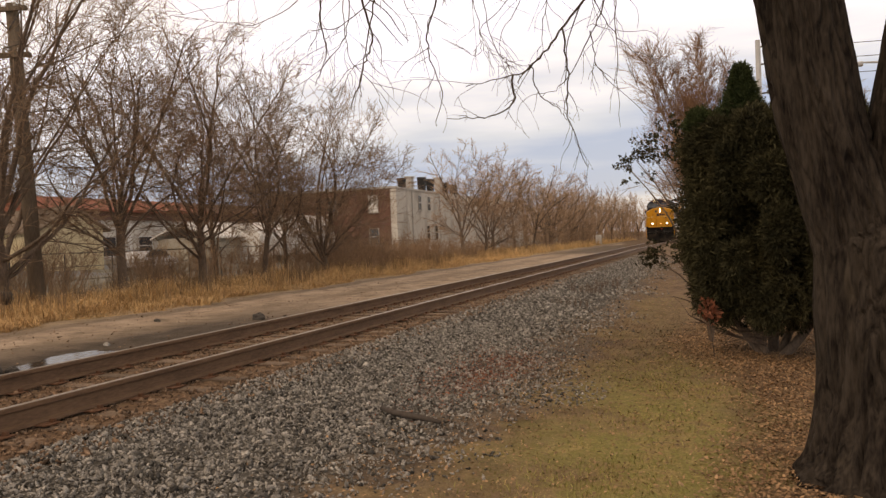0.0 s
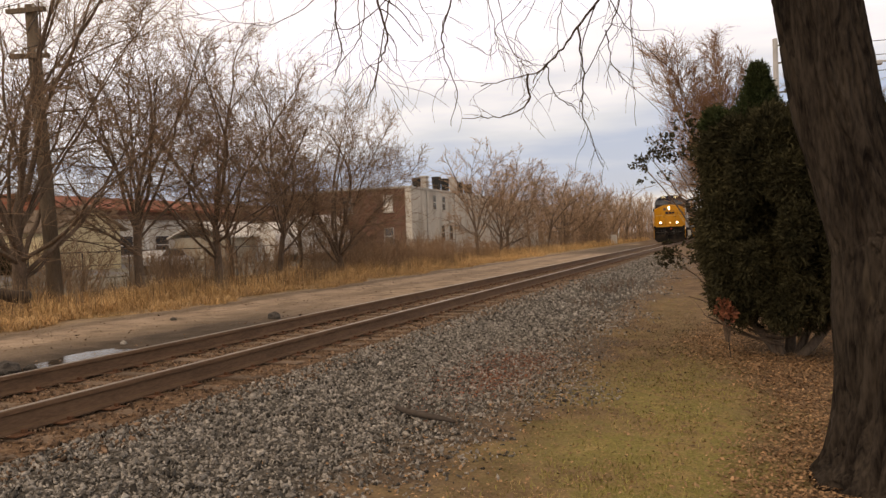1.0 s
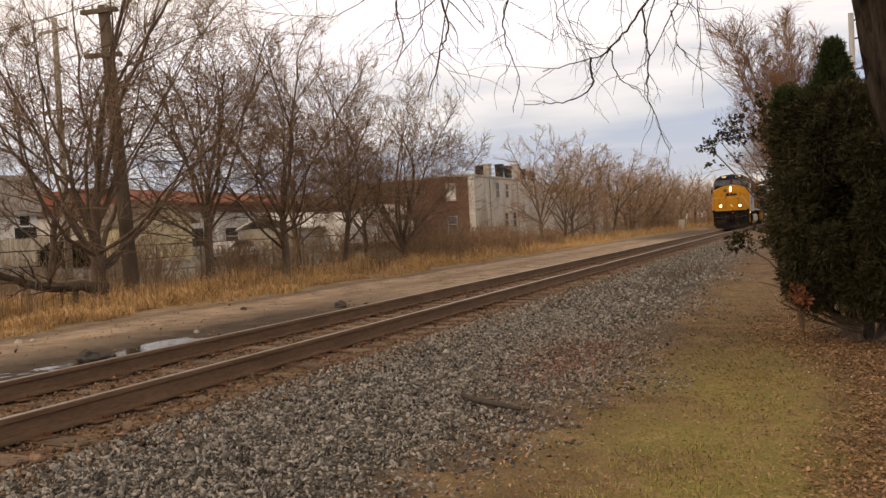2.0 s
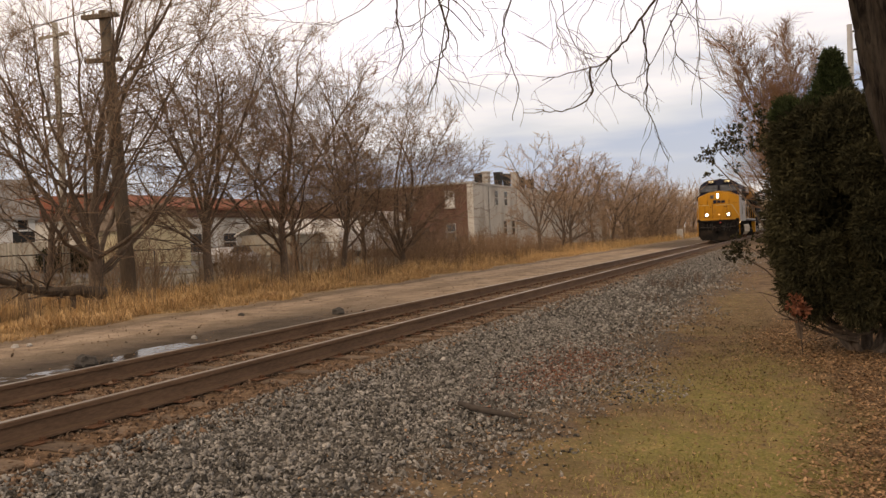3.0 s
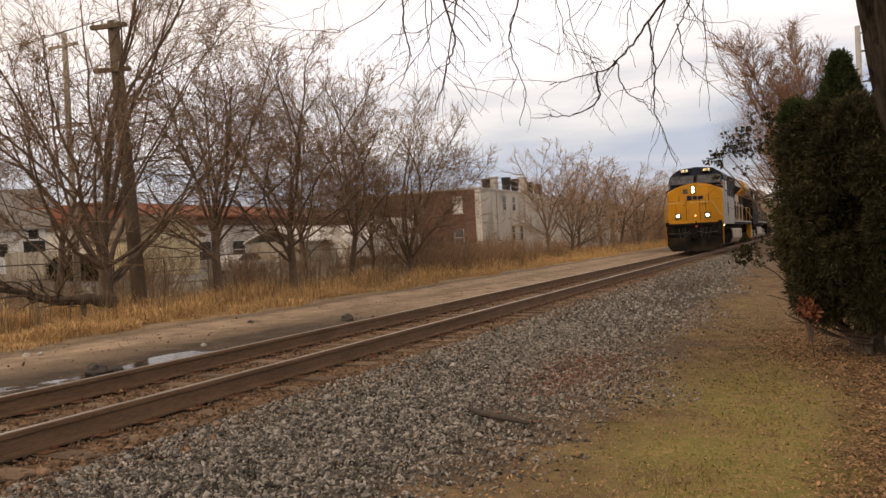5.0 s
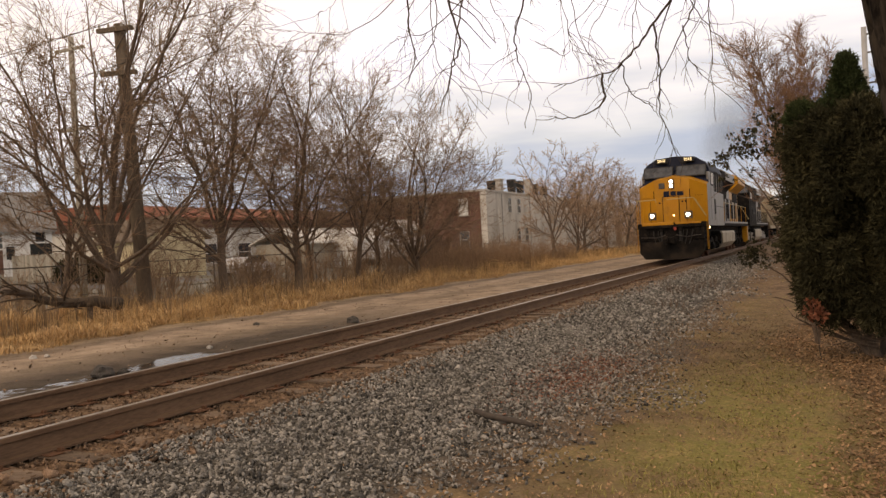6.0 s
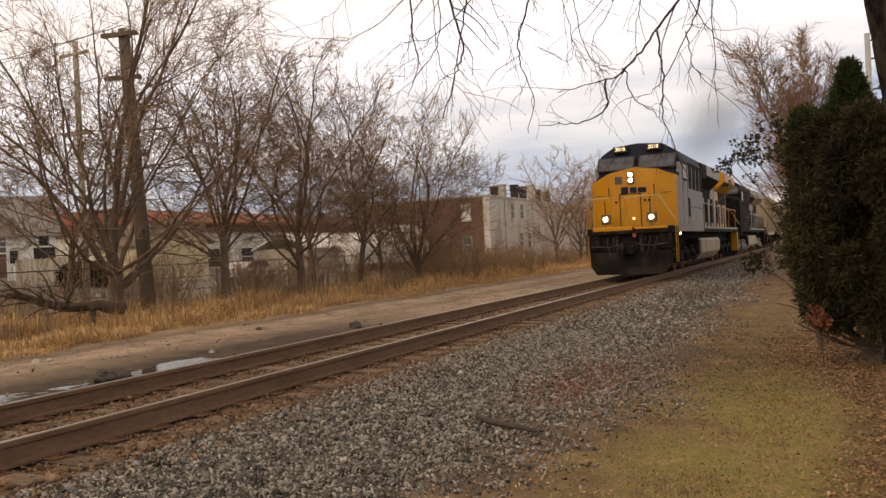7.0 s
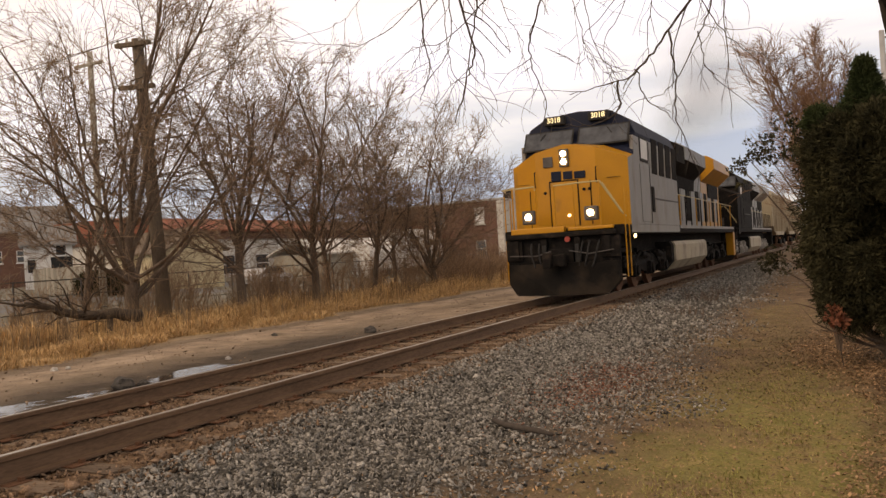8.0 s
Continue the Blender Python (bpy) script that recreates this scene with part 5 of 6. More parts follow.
M_PLOW = pm("dusty_plow_black", (0.007, 0.0065, 0.006), (0.018, 0.016, 0.014), 2.2, 0.8, 0.2, dirt=(0.03, 0.023, 0.018), dirt_at=0.56, spec=0.06)
M_REDPAINT = pm("red_paint", (0.30, 0.04, 0.03), (0.38, 0.06, 0.04), 3, 0.5)
M_RAILING = pm("pale_railing_paint", (0.42, 0.33, 0.16), (0.50, 0.41, 0.22), 3, 0.5)
M_TRUCK_PALE = pm("dusty_truck_grey", (0.25, 0.23, 0.21), (0.36, 0.34, 0.31), 3, 0.7, 0.1)
lead = locomotive("locomotive", "yellow-nosed grey and dark blue diesel locomotive, headlights lit, leading the train", M_GREY, M_BLUE, M_YELLOW, M_GREY, M_YELLOW, M_LAMP, M_BLACK, "3018")
second = locomotive("locomotive", "grey and black diesel locomotive coupled behind the leading one", M_BLACK, M_BLACK, M_BLACK, M_GREY, M_GREY, M_DARKGLASS, M_TRUCK_PALE, "")


def hopper(label):
    H = thing("hopper_car", label, "freight car", group="train")
    part("body", Mesh().prism([(.8, 1.9), (.3, 4.2), (.5, 4.55), (15.6, 4.55), (15.8, 4.2), (15.3, 1.9), (12.5, 1.2), (3.6, 1.2)], 0, -1.45, 1.45), M_HOPPER, H)
    for k in range(13):
        for x in (1.45, -1.53):
            part("rib", Mesh().box(x, x + .08, 1.2 + k * 1.15, 1.3 + k * 1.15, 1.5, 4.4), M_HOPPER, H)
    part("sill", Mesh().box(-.3, .3, -.3, 16.4, .9, 1.2).box(-1.4, 1.4, 0, .2, 1.0, 1.4).box(-1.4, 1.4, 15.9, 16.1, 1.0, 1.4), M_BLACK, H)
    for y in (1.9, 14.2):
        mb = Mesh().box(-.9, .9, -.2, .2, .5, 1.0)
        for s in (-1, 1):
            mb.prism([(-1.2, .6), (-.9, .45), (-.3, .4), (.3, .4), (.9, .45), (1.2, .6), (.5, .85), (-.5, .85)], 0, s * .95, s * 1.08)
        t = part("truck", mb, M_BLACK, H, m=pose(0, y, 0))
        for a in (-.88, .88):
            wheelset(t, a)
    return H


M_HOPPER = pm("tan_hopper_paint", (0.36, 0.30, 0.21), (0.46, 0.39, 0.29), 0.8, 0.7, dirt=(0.24, 0.17, 0.11), dirt_at=0.55, stretch=(1, 1, .4))
cars = [hopper("tan covered hopper car, streaked with rust") for k in range(3)]
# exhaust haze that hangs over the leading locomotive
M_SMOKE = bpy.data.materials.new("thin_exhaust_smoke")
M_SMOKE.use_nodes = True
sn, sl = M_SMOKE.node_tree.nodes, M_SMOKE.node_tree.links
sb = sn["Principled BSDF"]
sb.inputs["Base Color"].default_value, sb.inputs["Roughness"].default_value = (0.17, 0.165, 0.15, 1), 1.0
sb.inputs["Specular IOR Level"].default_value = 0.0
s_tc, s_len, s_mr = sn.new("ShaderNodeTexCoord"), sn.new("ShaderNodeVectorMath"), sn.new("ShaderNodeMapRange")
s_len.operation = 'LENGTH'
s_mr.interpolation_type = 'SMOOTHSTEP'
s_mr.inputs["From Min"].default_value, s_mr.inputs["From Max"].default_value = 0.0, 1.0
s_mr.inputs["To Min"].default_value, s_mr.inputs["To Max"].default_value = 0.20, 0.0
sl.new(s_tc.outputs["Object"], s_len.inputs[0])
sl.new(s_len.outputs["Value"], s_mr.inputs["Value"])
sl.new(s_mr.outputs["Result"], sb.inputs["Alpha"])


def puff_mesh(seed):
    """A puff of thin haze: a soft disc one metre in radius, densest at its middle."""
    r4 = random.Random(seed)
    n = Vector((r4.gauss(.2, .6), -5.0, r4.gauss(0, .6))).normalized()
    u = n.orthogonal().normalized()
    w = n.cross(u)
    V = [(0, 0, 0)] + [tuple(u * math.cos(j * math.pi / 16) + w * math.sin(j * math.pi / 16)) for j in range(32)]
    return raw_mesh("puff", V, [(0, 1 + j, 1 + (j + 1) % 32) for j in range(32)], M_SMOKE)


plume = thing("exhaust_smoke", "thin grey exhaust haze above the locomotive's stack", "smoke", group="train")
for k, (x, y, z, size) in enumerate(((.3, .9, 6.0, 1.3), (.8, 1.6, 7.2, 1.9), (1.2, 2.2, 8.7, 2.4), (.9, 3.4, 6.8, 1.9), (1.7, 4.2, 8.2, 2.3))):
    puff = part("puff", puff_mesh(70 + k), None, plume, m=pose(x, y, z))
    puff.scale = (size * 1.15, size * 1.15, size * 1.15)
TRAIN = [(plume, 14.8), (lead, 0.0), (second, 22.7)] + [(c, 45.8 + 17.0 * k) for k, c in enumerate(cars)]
# ---------------------------------------------------------------- buildings beyond the verge
def window(parent, c, axis, w, h, glass, frame_mat, name="window", depth=.08):
    """A window set in a wall; axis 0 looks along x, axis 1 along y."""
    x, y, z = c
    def slab(u0, u1, z0, z1, d0, d1):
        return Mesh().box(x + d0, x + d1, y + u0, y + u1, z + z0, z + z1) if axis == 0 else Mesh().box(x + u0, x + u1, y - d1, y - d0, z + z0, z + z1)
    win = part(name, slab(-w / 2, w / 2, -h / 2, h / 2, .02, .05), frame_mat, parent)
    for k in (0, 1):
        part("pane", slab(-w / 2 + .07, w / 2 - .07, -h / 2 + .06 + k * h / 2, -.03 + k * (h / 2 - .03), .045, .06), glass, win)
    part("sill", slab(-w / 2 - .1, w / 2 + .1, -h / 2 - .1, -h / 2, 0, .14), frame_mat, win)
    return win


BX, BY, BZ = -22.0, 69.5, -.75
brick = thing("brick_building", "two-storey flat-roofed brick building with a whitewashed side wall", "building", pose(BX, BY, BZ))
part("wall", Mesh().box(-13.5, -.4, 0, .4, 0, 6.8), M_BRICK, brick, "red-brown brick end wall")
part("wall", Mesh().box(-.4, 0, 0, 51, 0, 6.75), M_WHITEWALL, brick, "stained whitewashed side wall")
part("wall", Mesh().box(-13.5, -13.1, .4, 51, 0, 6.8).box(-13.1, -.4, 50.6, 51, 0, 6.8), M_BRICK, brick)
part("roof", Mesh().box(-13.1, -.4, .4, 50.6, 6.35, 6.5), M_ROOF_GREY, brick)
part("coping", Mesh().box(-13.6, .08, -.08, .45, 6.8, 6.98).box(-.45, .10, .45, 51.1, 6.75, 6.93), M_CONCRETE, brick, "pale stone coping")
part("corner_pier", Mesh().box(-.55, .06, -.05, .5, 0, 6.74), M_WHITEWALL, brick)
window(brick, (-2.3, 0, 5.45), 1, 1.0, 1.6, M_WHITE, M_CONCRETE)
window(brick, (-2.3, 0, 2.35), 1, 1.0, 1.6, M_DARKGLASS, M_CONCRETE)
window(brick, (-6.5, 0, 5.45), 1, 1.0, 1.6, M_DARKGLASS, M_CONCRETE)
for y in (6.2, 8.9, 16.8, 24.5, 32):
    window(brick, (0, y, 5.6), 0, .9, 1.5, M_DARKGLASS, M_WHITEWALL)
for y in (8.5, 11.0):
    window(brick, (0, y, 2.6), 0, .9, 1.5, M_DARKGLASS, M_WHITEWALL)
for y in (4.0, 12.2, 20.5, 28.5):
    part("downpipe", Mesh().tube([(.08, y, 0), (.08, y, 6.7)], .06, 6), M_CONCRETE, brick)
for x, y, w, h, tapered in ((-2, 6.6, .7, 1.3, 0), (-2, 12.5, .8, 1.75, 0), (-2, 15.2, .75, 1.7, 0), (-2, 20.4, .7, 1.6, 0), (-2, 23.4, .8, 1.5, 0)):
    v = thing("roof_vent", "dark square ventilator on a flat roof", "ventilator", pose(BX + x, BY + y, BZ + 6.5), group="ventilators on the roof")
    part("duct", Mesh().box(-w * .32, w * .32, -w * .32, w * .32, 0, h * .55 + .4), M_DARKMETAL, v)
    part("cowl", Mesh().add([(-w / 2, -w / 2, h + .4), (w / 2, -w / 2, h + .4), (w / 2, w / 2, h + .4), (-w / 2, w / 2, h + .4), (-w * .4, -w * .4, .5), (w * .4, -w * .4, .5), (w * .4, w * .4, .5), (-w * .4, w * .4, .5)],
                            [(0, 1, 2, 3), (7, 6, 5, 4), (0, 4, 5, 1), (1, 5, 6, 2), (2, 6, 7, 3), (3, 7, 4, 0)]), M_TYRE if not tapered else M_ROOF_GREY, v)
for x, y, h in ((-2.2, 9.3, 1.9), (-2, 18.0, 2.3)):
    ch = thing("chimney", "pale rendered chimney on a flat roof", "chimney", pose(BX + x, BY + y, BZ + 6.5), group="chimneys on the roof")
    part("stack", Mesh().box(-.35, .35, -.4, .4, 0, h, .03), M_CONCRETE, ch)
    part("cap", Mesh().box(-.42, .42, -.48, .48, h, h + .15, .03), M_CONCRETE, ch)


def house(name, label, x, y, rz, w, d, eave, ridge, wall, roof, wins=2, over=.4):
    h = thing(name, label, "house", pose(x, y, float(ground_z(x, y)) - .1, 0, 0, rz))
    part("wall", Mesh().prism([(-w / 2, 0), (w / 2, 0), (w / 2, eave), (0, ridge), (-w / 2, eave)], 1, 0, d), wall, h)
    for s in (-1, 1):
        a, b = (s * (w / 2 + over), eave - over * (ridge - eave) / (w / 2)), (0, ridge)
        part("roof", Mesh().prism([a, (a[0], a[1] + .16), (b[0], b[1] + .18), (b[0], b[1] + .02)], 1, -over, d + over), roof, h)
    for k in range(wins):
        window(h, (-w / 2 + w * (k + 1) / (wins + 1), 0, eave * .55), 1, 1.0, 1.3, M_DARKGLASS, M_WHITE)
        window(h, (w / 2, d * (k + 1) / (wins + 1), eave * .55), 0, 1.0, 1.3, M_DARKGLASS, M_WHITE)
    return h


gar = house("garage", "white garage with a grey shingle roof and dark open doorways", -58.3, 47.2, -37, 4.0, 3.8, 4.0, 5.4, M_WHITE, M_ROOF_GREY, 0)
# flat black panels on the wall paint in the shade inside the doorways
part("doorway", Mesh().box(2.0, 2.03, 2.05, 3.75, 1.0, 2.75).box(2.0, 2.03, 2.5, 3.2, 2.75, 3.85), M_TYRE, gar, "black panel for the shaded inside of an open doorway")
part("doorway", Mesh().box(2.0, 2.03, .25, .85, 1.5, 2.6), M_TYRE, gar, "black panel for the shaded inside of an open doorway")
part("lintel", Mesh().box(2.0, 2.12, 0, 3.8, 2.78, 2.92).box(2.0, 2.1, -.02, .12, 0, 4.0).box(2.0, 2.1, 1.95, 2.06, 0, 2.78), M_WHITE, gar)
house("house", "brick house with a wide grey roof", -79.6, 56.7, -37, 9, 9.5, 6.2, 9.0, M_BRICK, M_ROOF_GREY, 3)
house("house", "low cream-painted house with a long brown roof", -37.4, 46.0, 72, 4.6, 9.0, 3.1, 4.6, M_CREAM, M_ROOF_BROWN, 0)
shop = thing("store_building", "long low brick store with a red metal roof", "building", pose(-52, 57, -1.0, 0, 0, 0))
part("wall", Mesh().box(-14, 0, 0, 48, 0, 5.6), M_WHITEWALL, shop)
part("fascia", Mesh().box(-14.2, .35, -.3, 48.3, 5.3, 6.2), M_BRICK, shop)
part("roof", Mesh().prism([(.8, 6.1), (.8, 6.3), (-4, 7.75), (-14.3, 7.75), (-14.3, 6.1)], 1, -.5, 26), M_ROOF_RED, shop, "rusty red sheet roof")
part("roof", Mesh().prism([(.8, 6.1), (.8, 6.3), (-4, 7.75), (-14.3, 7.75), (-14.3, 6.1)], 1, 26.1, 48.5), M_BRICK, shop)
for k in range(8):
    window(shop, (0, 3.5 + k * 5.6, 2.6), 0, 2.2, 2.0, M_DARKGLASS, M_WHITE)
for k in range(9):
    part("pilaster", Mesh().box(0, .18, .4 + k * 5.7, 1.0 + k * 5.7, 0, 5.3), M_WHITE, shop)
shed = thing("shed", "long white metal shed with a pale ribbed roof", "shed", pose(-33, 56, -.9))
part("wall", Mesh().box(-5, 0, 0, 14, 0, 2.9), M_FENCE, shed)
part("roof", Mesh().prism([(.5, 2.8), (.5, 2.95), (-2.5, 4.2), (-5.5, 2.95), (-5.5, 2.8), (-2.5, 4.05)], 1, -.4, 14.4), M_WHITE, shed)
for k in range(20):
    part("roof_rib", Mesh().box(.3, .54, .2 + k * .72, .28 + k * .72, 2.85, 3.02), M_WHITE, shed)
for x, y, s, lab in ((-31.5, 64.5, 1.0, "white canopy tent with a rounded top"), (-32, 60.0, .85, "small white canopy tent")):
    t = thing("canopy_tent", lab, "tent", pose(x, y, -.9, 0, 0, -20))
    part("cover", Mesh().prism([(-2.0 * s, 1.2), (-2.0 * s, 2.9), (-1.4 * s, 4.1 * s), (0, 4.75 * s), (1.4 * s, 4.1 * s), (2.0 * s, 2.9), (2.0 * s, 1.2), (1.9 * s, 1.2), (1.9 * s, 2.8), (0, 4.6 * s), (-1.9 * s, 2.8), (-1.9 * s, 1.2)], 1, 0, 5), M_WHITE, t)
    part("end_panel", Mesh().prism([(-1.95 * s, 0), (-1.95 * s, 2.9), (0, 4.6 * s), (1.95 * s, 2.9), (1.95 * s, 0)], 1, .1, .14), M_WHITE, t)
    for a in (-1.95 * s, 1.95 * s):
        for b in (.1, 4.9):
            part("leg", Mesh().tube([(a, b, 0), (a, b, 2.0)], .04, 6), M_STEELPOLE, t)

# road and yard behind the trees
road = part("road", Mesh().prism([(-41, -.5), (-31, -.8), (-31, -.33), (-41, -.005)], 1, 0, 70), M_ASPHALT, None)
tagged(road, "worn grey asphalt lane behind the trees", "road", kind="structure")

# board fence and hedge
fence = thing("board_fence", "weathered grey board fence", "fence", pose(-47.6, 40, .1, 0, 0, 2))
for k in range(34):
    part("board", Mesh().box(k * .15, k * .15 + .135, 0, .025, 0, 1.9 + .02 * (k % 3)), M_FENCE, fence)
part("rail", Mesh().box(0, 5.1, .03, .09, .4, .5).box(0, 5.1, .03, .09, 1.35, 1.45), M_FENCE, fence)
hedge = thing("hedge", "low dark evergreen hedge beside a board fence", "hedge", pose(-38.4, 37.6, -.15))
v, fq = sprays(61, [((0, 0, .8), (1.3, 1.0, .85), 1.0), ((1.0, 1.0, .75), (1.2, 1.0, .8), .8)], 2600, .16)
part("foliage", raw_mesh("foliage", v, fq, M_NEEDLE), None, hedge)
part("stem", Mesh().tube([(0, 0, -.1), (0, 0, .6)], .05, 6), M_BARK, hedge)

# chain-link fence
wire = thing("wire_fence", "rusty chain-link fence with steel posts", "fence", pose(-17.0, 0, -.55))
for k in range(22):
    part("post", Mesh().tube([(0, 14 + k * 2.5, -.1), (0, 14 + k * 2.5, 1.75)], .028, 6), M_DARKMETAL, wire)
for z in (1.72, 1.2, .7, .2):
    part("rail", Mesh().tube([(0, 14, z), (0, 66.5, z)], .016 if z < 1.7 else .022, 5), M_DARKMETAL, wire)

# parked van
van = thing("parked_car", "pale parked car beyond the wire fence", "car", pose(-32.5, 48, -.27, 0, 0, 4))
part("body", Mesh().prism([(-2.2, .3), (2.2, .3), (2.25, .75), (1.4, .9), (.8, 1.42), (-1.2, 1.42), (-1.9, .95), (-2.25, .85)], 0, -.85, .85), M_CARPAINT, van)
part("window", Mesh().prism([(1.2, .93), (.75, 1.36), (-1.1, 1.36), (-1.7, .95)], 0, .84, .865), M_DARKGLASS, van)
for x in (-.78, .78):
    for y in (-1.35, 1.35):
        w = part("wheel", Mesh().disc((x, y, .32), (1, 0, 0), .32, .2, 18), M_TYRE, van)
        part("rim", Mesh().disc((x * 1.13, y, .32), (1, 0, 0), .2, .04, 14), M_STEELPOLE, w)

# utility poles
pole = thing("utility_pole", "leaning wooden utility pole with two crossarms", "utility pole", pose(-12.74, 18.5, -.4, 0, -3.3, 0))
part("shaft", Mesh().tube([(0, 0, -.4), (0, 0, 4), (0, 0, 8.95)], [.23, .20, .17], 14), M_POLE, pole, smooth=True)
for z in (8.7, 7.35):
    part("crossarm", Mesh().prism([(-.72, z + .08), (.72, z - .10), (.72, z + .03), (-.72, z + .21)], 1, -.26, -.14), M_POLE, pole)
    for x in (-.62, -.25, .3, .62):
        part("insulator", Mesh().tube([(x, -.2, z + .11 - .125 * x), (x, -.2, z + .26 - .125 * x)], [.045, .03], 8), M_CONCRETE, pole)
part("brace", Mesh().tube([(.55, -.2, 8.65), (0, -.2, 8.15)], .02, 5).tube([(-.55, -.2, 8.75), (0, -.2, 8.15)], .02, 5), M_DARKMETAL, pole)
# grey wood, also chosen pale to put distance haze into the colour
back_pole = thing("utility_pole", "grey wooden utility pole behind the bare trees", "utility pole", pose(-24.1, 26, float(ground_z(-24.1, 26))))
part("shaft", Mesh().tube([(0, 0, -.3), (0, 0, 11.8)], [.17, .12], 10), M_FENCE, back_pole, smooth=True)
for z in (11.2, 7.6):
    part("crossarm", Mesh().box(-.9, .9, -.16, -.05, z - .06, z + .07, .01), M_FENCE, back_pole)
gp = thing("utility_pole", "pale slender pole with brackets behind the evergreen", "utility pole", pose(7.62, 30, -.5))
part("shaft", Mesh().tube([(0, 0, -.3), (0, 0, 8.15)], [.11, .085], 10), M_STEELPOLE, gp, smooth=True)
for z in (6.3, 7.3, 7.9):
    part("bracket", Mesh().tube([(0, 0, z), (.28, 0, z + .03)], .03, 6).disc((.3, 0, z + .05), (0, 0, 1), .05, .14, 8), M_DARKMETAL, gp)
lampost = thing("street_lamp", "street lamp on a curved arm behind the garden", "street lamp", pose(12.0, 30, -.5))
part("pole", Mesh().tube([(0, 0, -.3), (0, 0, 6.6), (-.4, 0, 7.0), (-1.2, 0, 7.05)], [.09, .07, .04, .03], 8), M_STEELPOLE, lampost)
part("lamp_head", Mesh().box(-1.75, -1.15, -.12, .12, 6.93, 7.08, .04), M_STEELPOLE, lampost)
for k, (z, sag) in enumerate(((6.35, .7), (6.9, .8), (7.35, .8))):
    w = thing("power_line", "thin dark overhead power line", "power line", group="overhead lines")
    a, b = Vector((7.9, 30, z)), Vector((30, 24, z + .6))
    part("wire", Mesh().tube([a.lerp(b, f) - Vector((0, 0, sag * 4 * f * (1 - f))) for f in np.linspace(0, 1, 12)], .012, 4), M_TYRE, w)
for k, z in enumerate((8.1, 8.15, 6.85)):
    w = thing("power_line", "thin dark overhead power line", "power line", group="overhead lines")
    a, b = Vector((-13.6 + .5 * k, 18.3, z + .45)), Vector((-60, 12 + 3 * k, z))
    part("wire", Mesh().tube([a.lerp(b, f) - Vector((0, 0, 1.2 * 4 * f * (1 - f))) for f in np.linspace(0, 1, 12)], .012, 4), M_TYRE, w)

cab = thing("relay_cabinet", "small pale trackside relay cabinet", "cabinet", pose(-8.6, 106, -.32))
part("box", Mesh().box(-.35, .35, -.35, .35, .1, 1.25, .03), M_WHITE, cab)
part("base", Mesh().box(-.4, .4, -.4, .4, -.1, .1), M_CONCRETE, cab)
part("door", Mesh().box(-.28, .28, -.37, -.35, .2, 1.15), M_WHITE, cab)

# far woods close the view along the line
woods = Mesh()
rw = random.Random(91)
for k in range(650):
    x, y = (rw.uniform(-70, -11), rw.uniform(125, 300)) if k % 3 else (rw.uniform(-160, 110), rw.uniform(190, 330))
    if -3 < x < 5:
        continue
    h = rw.uniform(6, 10)
    p = Vector((x, y, -.6))
    pts, rad = strand(rw, p, Vector((rw.gauss(0, .1), 0, 1)).normalized(), h, .16, 5, .08, 0, .2)
    woods.tube(pts, rad, 3, caps=False)
    for m in range(20):
        q, rr, ax = along(pts, rad, rw.uniform(.2, 1))
        sp, sr = strand(rw, q, offshoot(rw, ax, .4, 1.0, .25), h * rw.uniform(.12, .34), .045, 2, .15, 0, .4)
        woods.tube(sp, sr, 3, caps=False)
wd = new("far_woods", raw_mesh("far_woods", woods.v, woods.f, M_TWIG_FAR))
tagged(wd, "brown leafless woods in the distance", "woods", kind="stuff")
# ---------------------------------------------------------------- ground cover
rg = np.random.default_rng(17)


def stone_shapes(count, seed):
    """Broken stones: sharp-edged hulls."""
    r2 = np.random.default_rng(seed)
    out = []
    for k in range(count):
        bm = bmesh.new()
        pts = r2.normal(size=(8, 3))
        pts = pts / np.linalg.norm(pts, axis=1)[:, None] * np.array([1.25, .95, .75]) * r2.uniform(.8, 1.25, (8, 1))
        for p in pts:
            bm.verts.new(p)
        bmesh.ops.convex_hull(bm, input=bm.verts[:])
        bmesh.ops.delete(bm, geom=[v for v in bm.verts if not v.link_faces], context='VERTS')
        bmesh.ops.triangulate(bm, faces=bm.faces[:])
        bm.verts.index_update()
        out.append((np.array([v.co[:] for v in bm.verts]), np.array([[v.index for v in f.verts] for f in bm.faces])))
        bm.free()
    return out


SHAPES = stone_shapes(14, 6)


def turn_matrices(n, r):
    q = r.normal(size=(n, 4))
    q /= np.linalg.norm(q, axis=1)[:, None]
    w, x, y, z = q.T
    return np.stack([1 - 2 * (y * y + z * z), 2 * (x * y - z * w), 2 * (x * z + y * w), 2 * (x * y + z * w), 1 - 2 * (x * x + z * z), 2 * (y * z - x * w),
                     2 * (x * z - y * w), 2 * (y * z + x * w), 1 - 2 * (x * x + y * y)], -1).reshape(n, 3, 3)


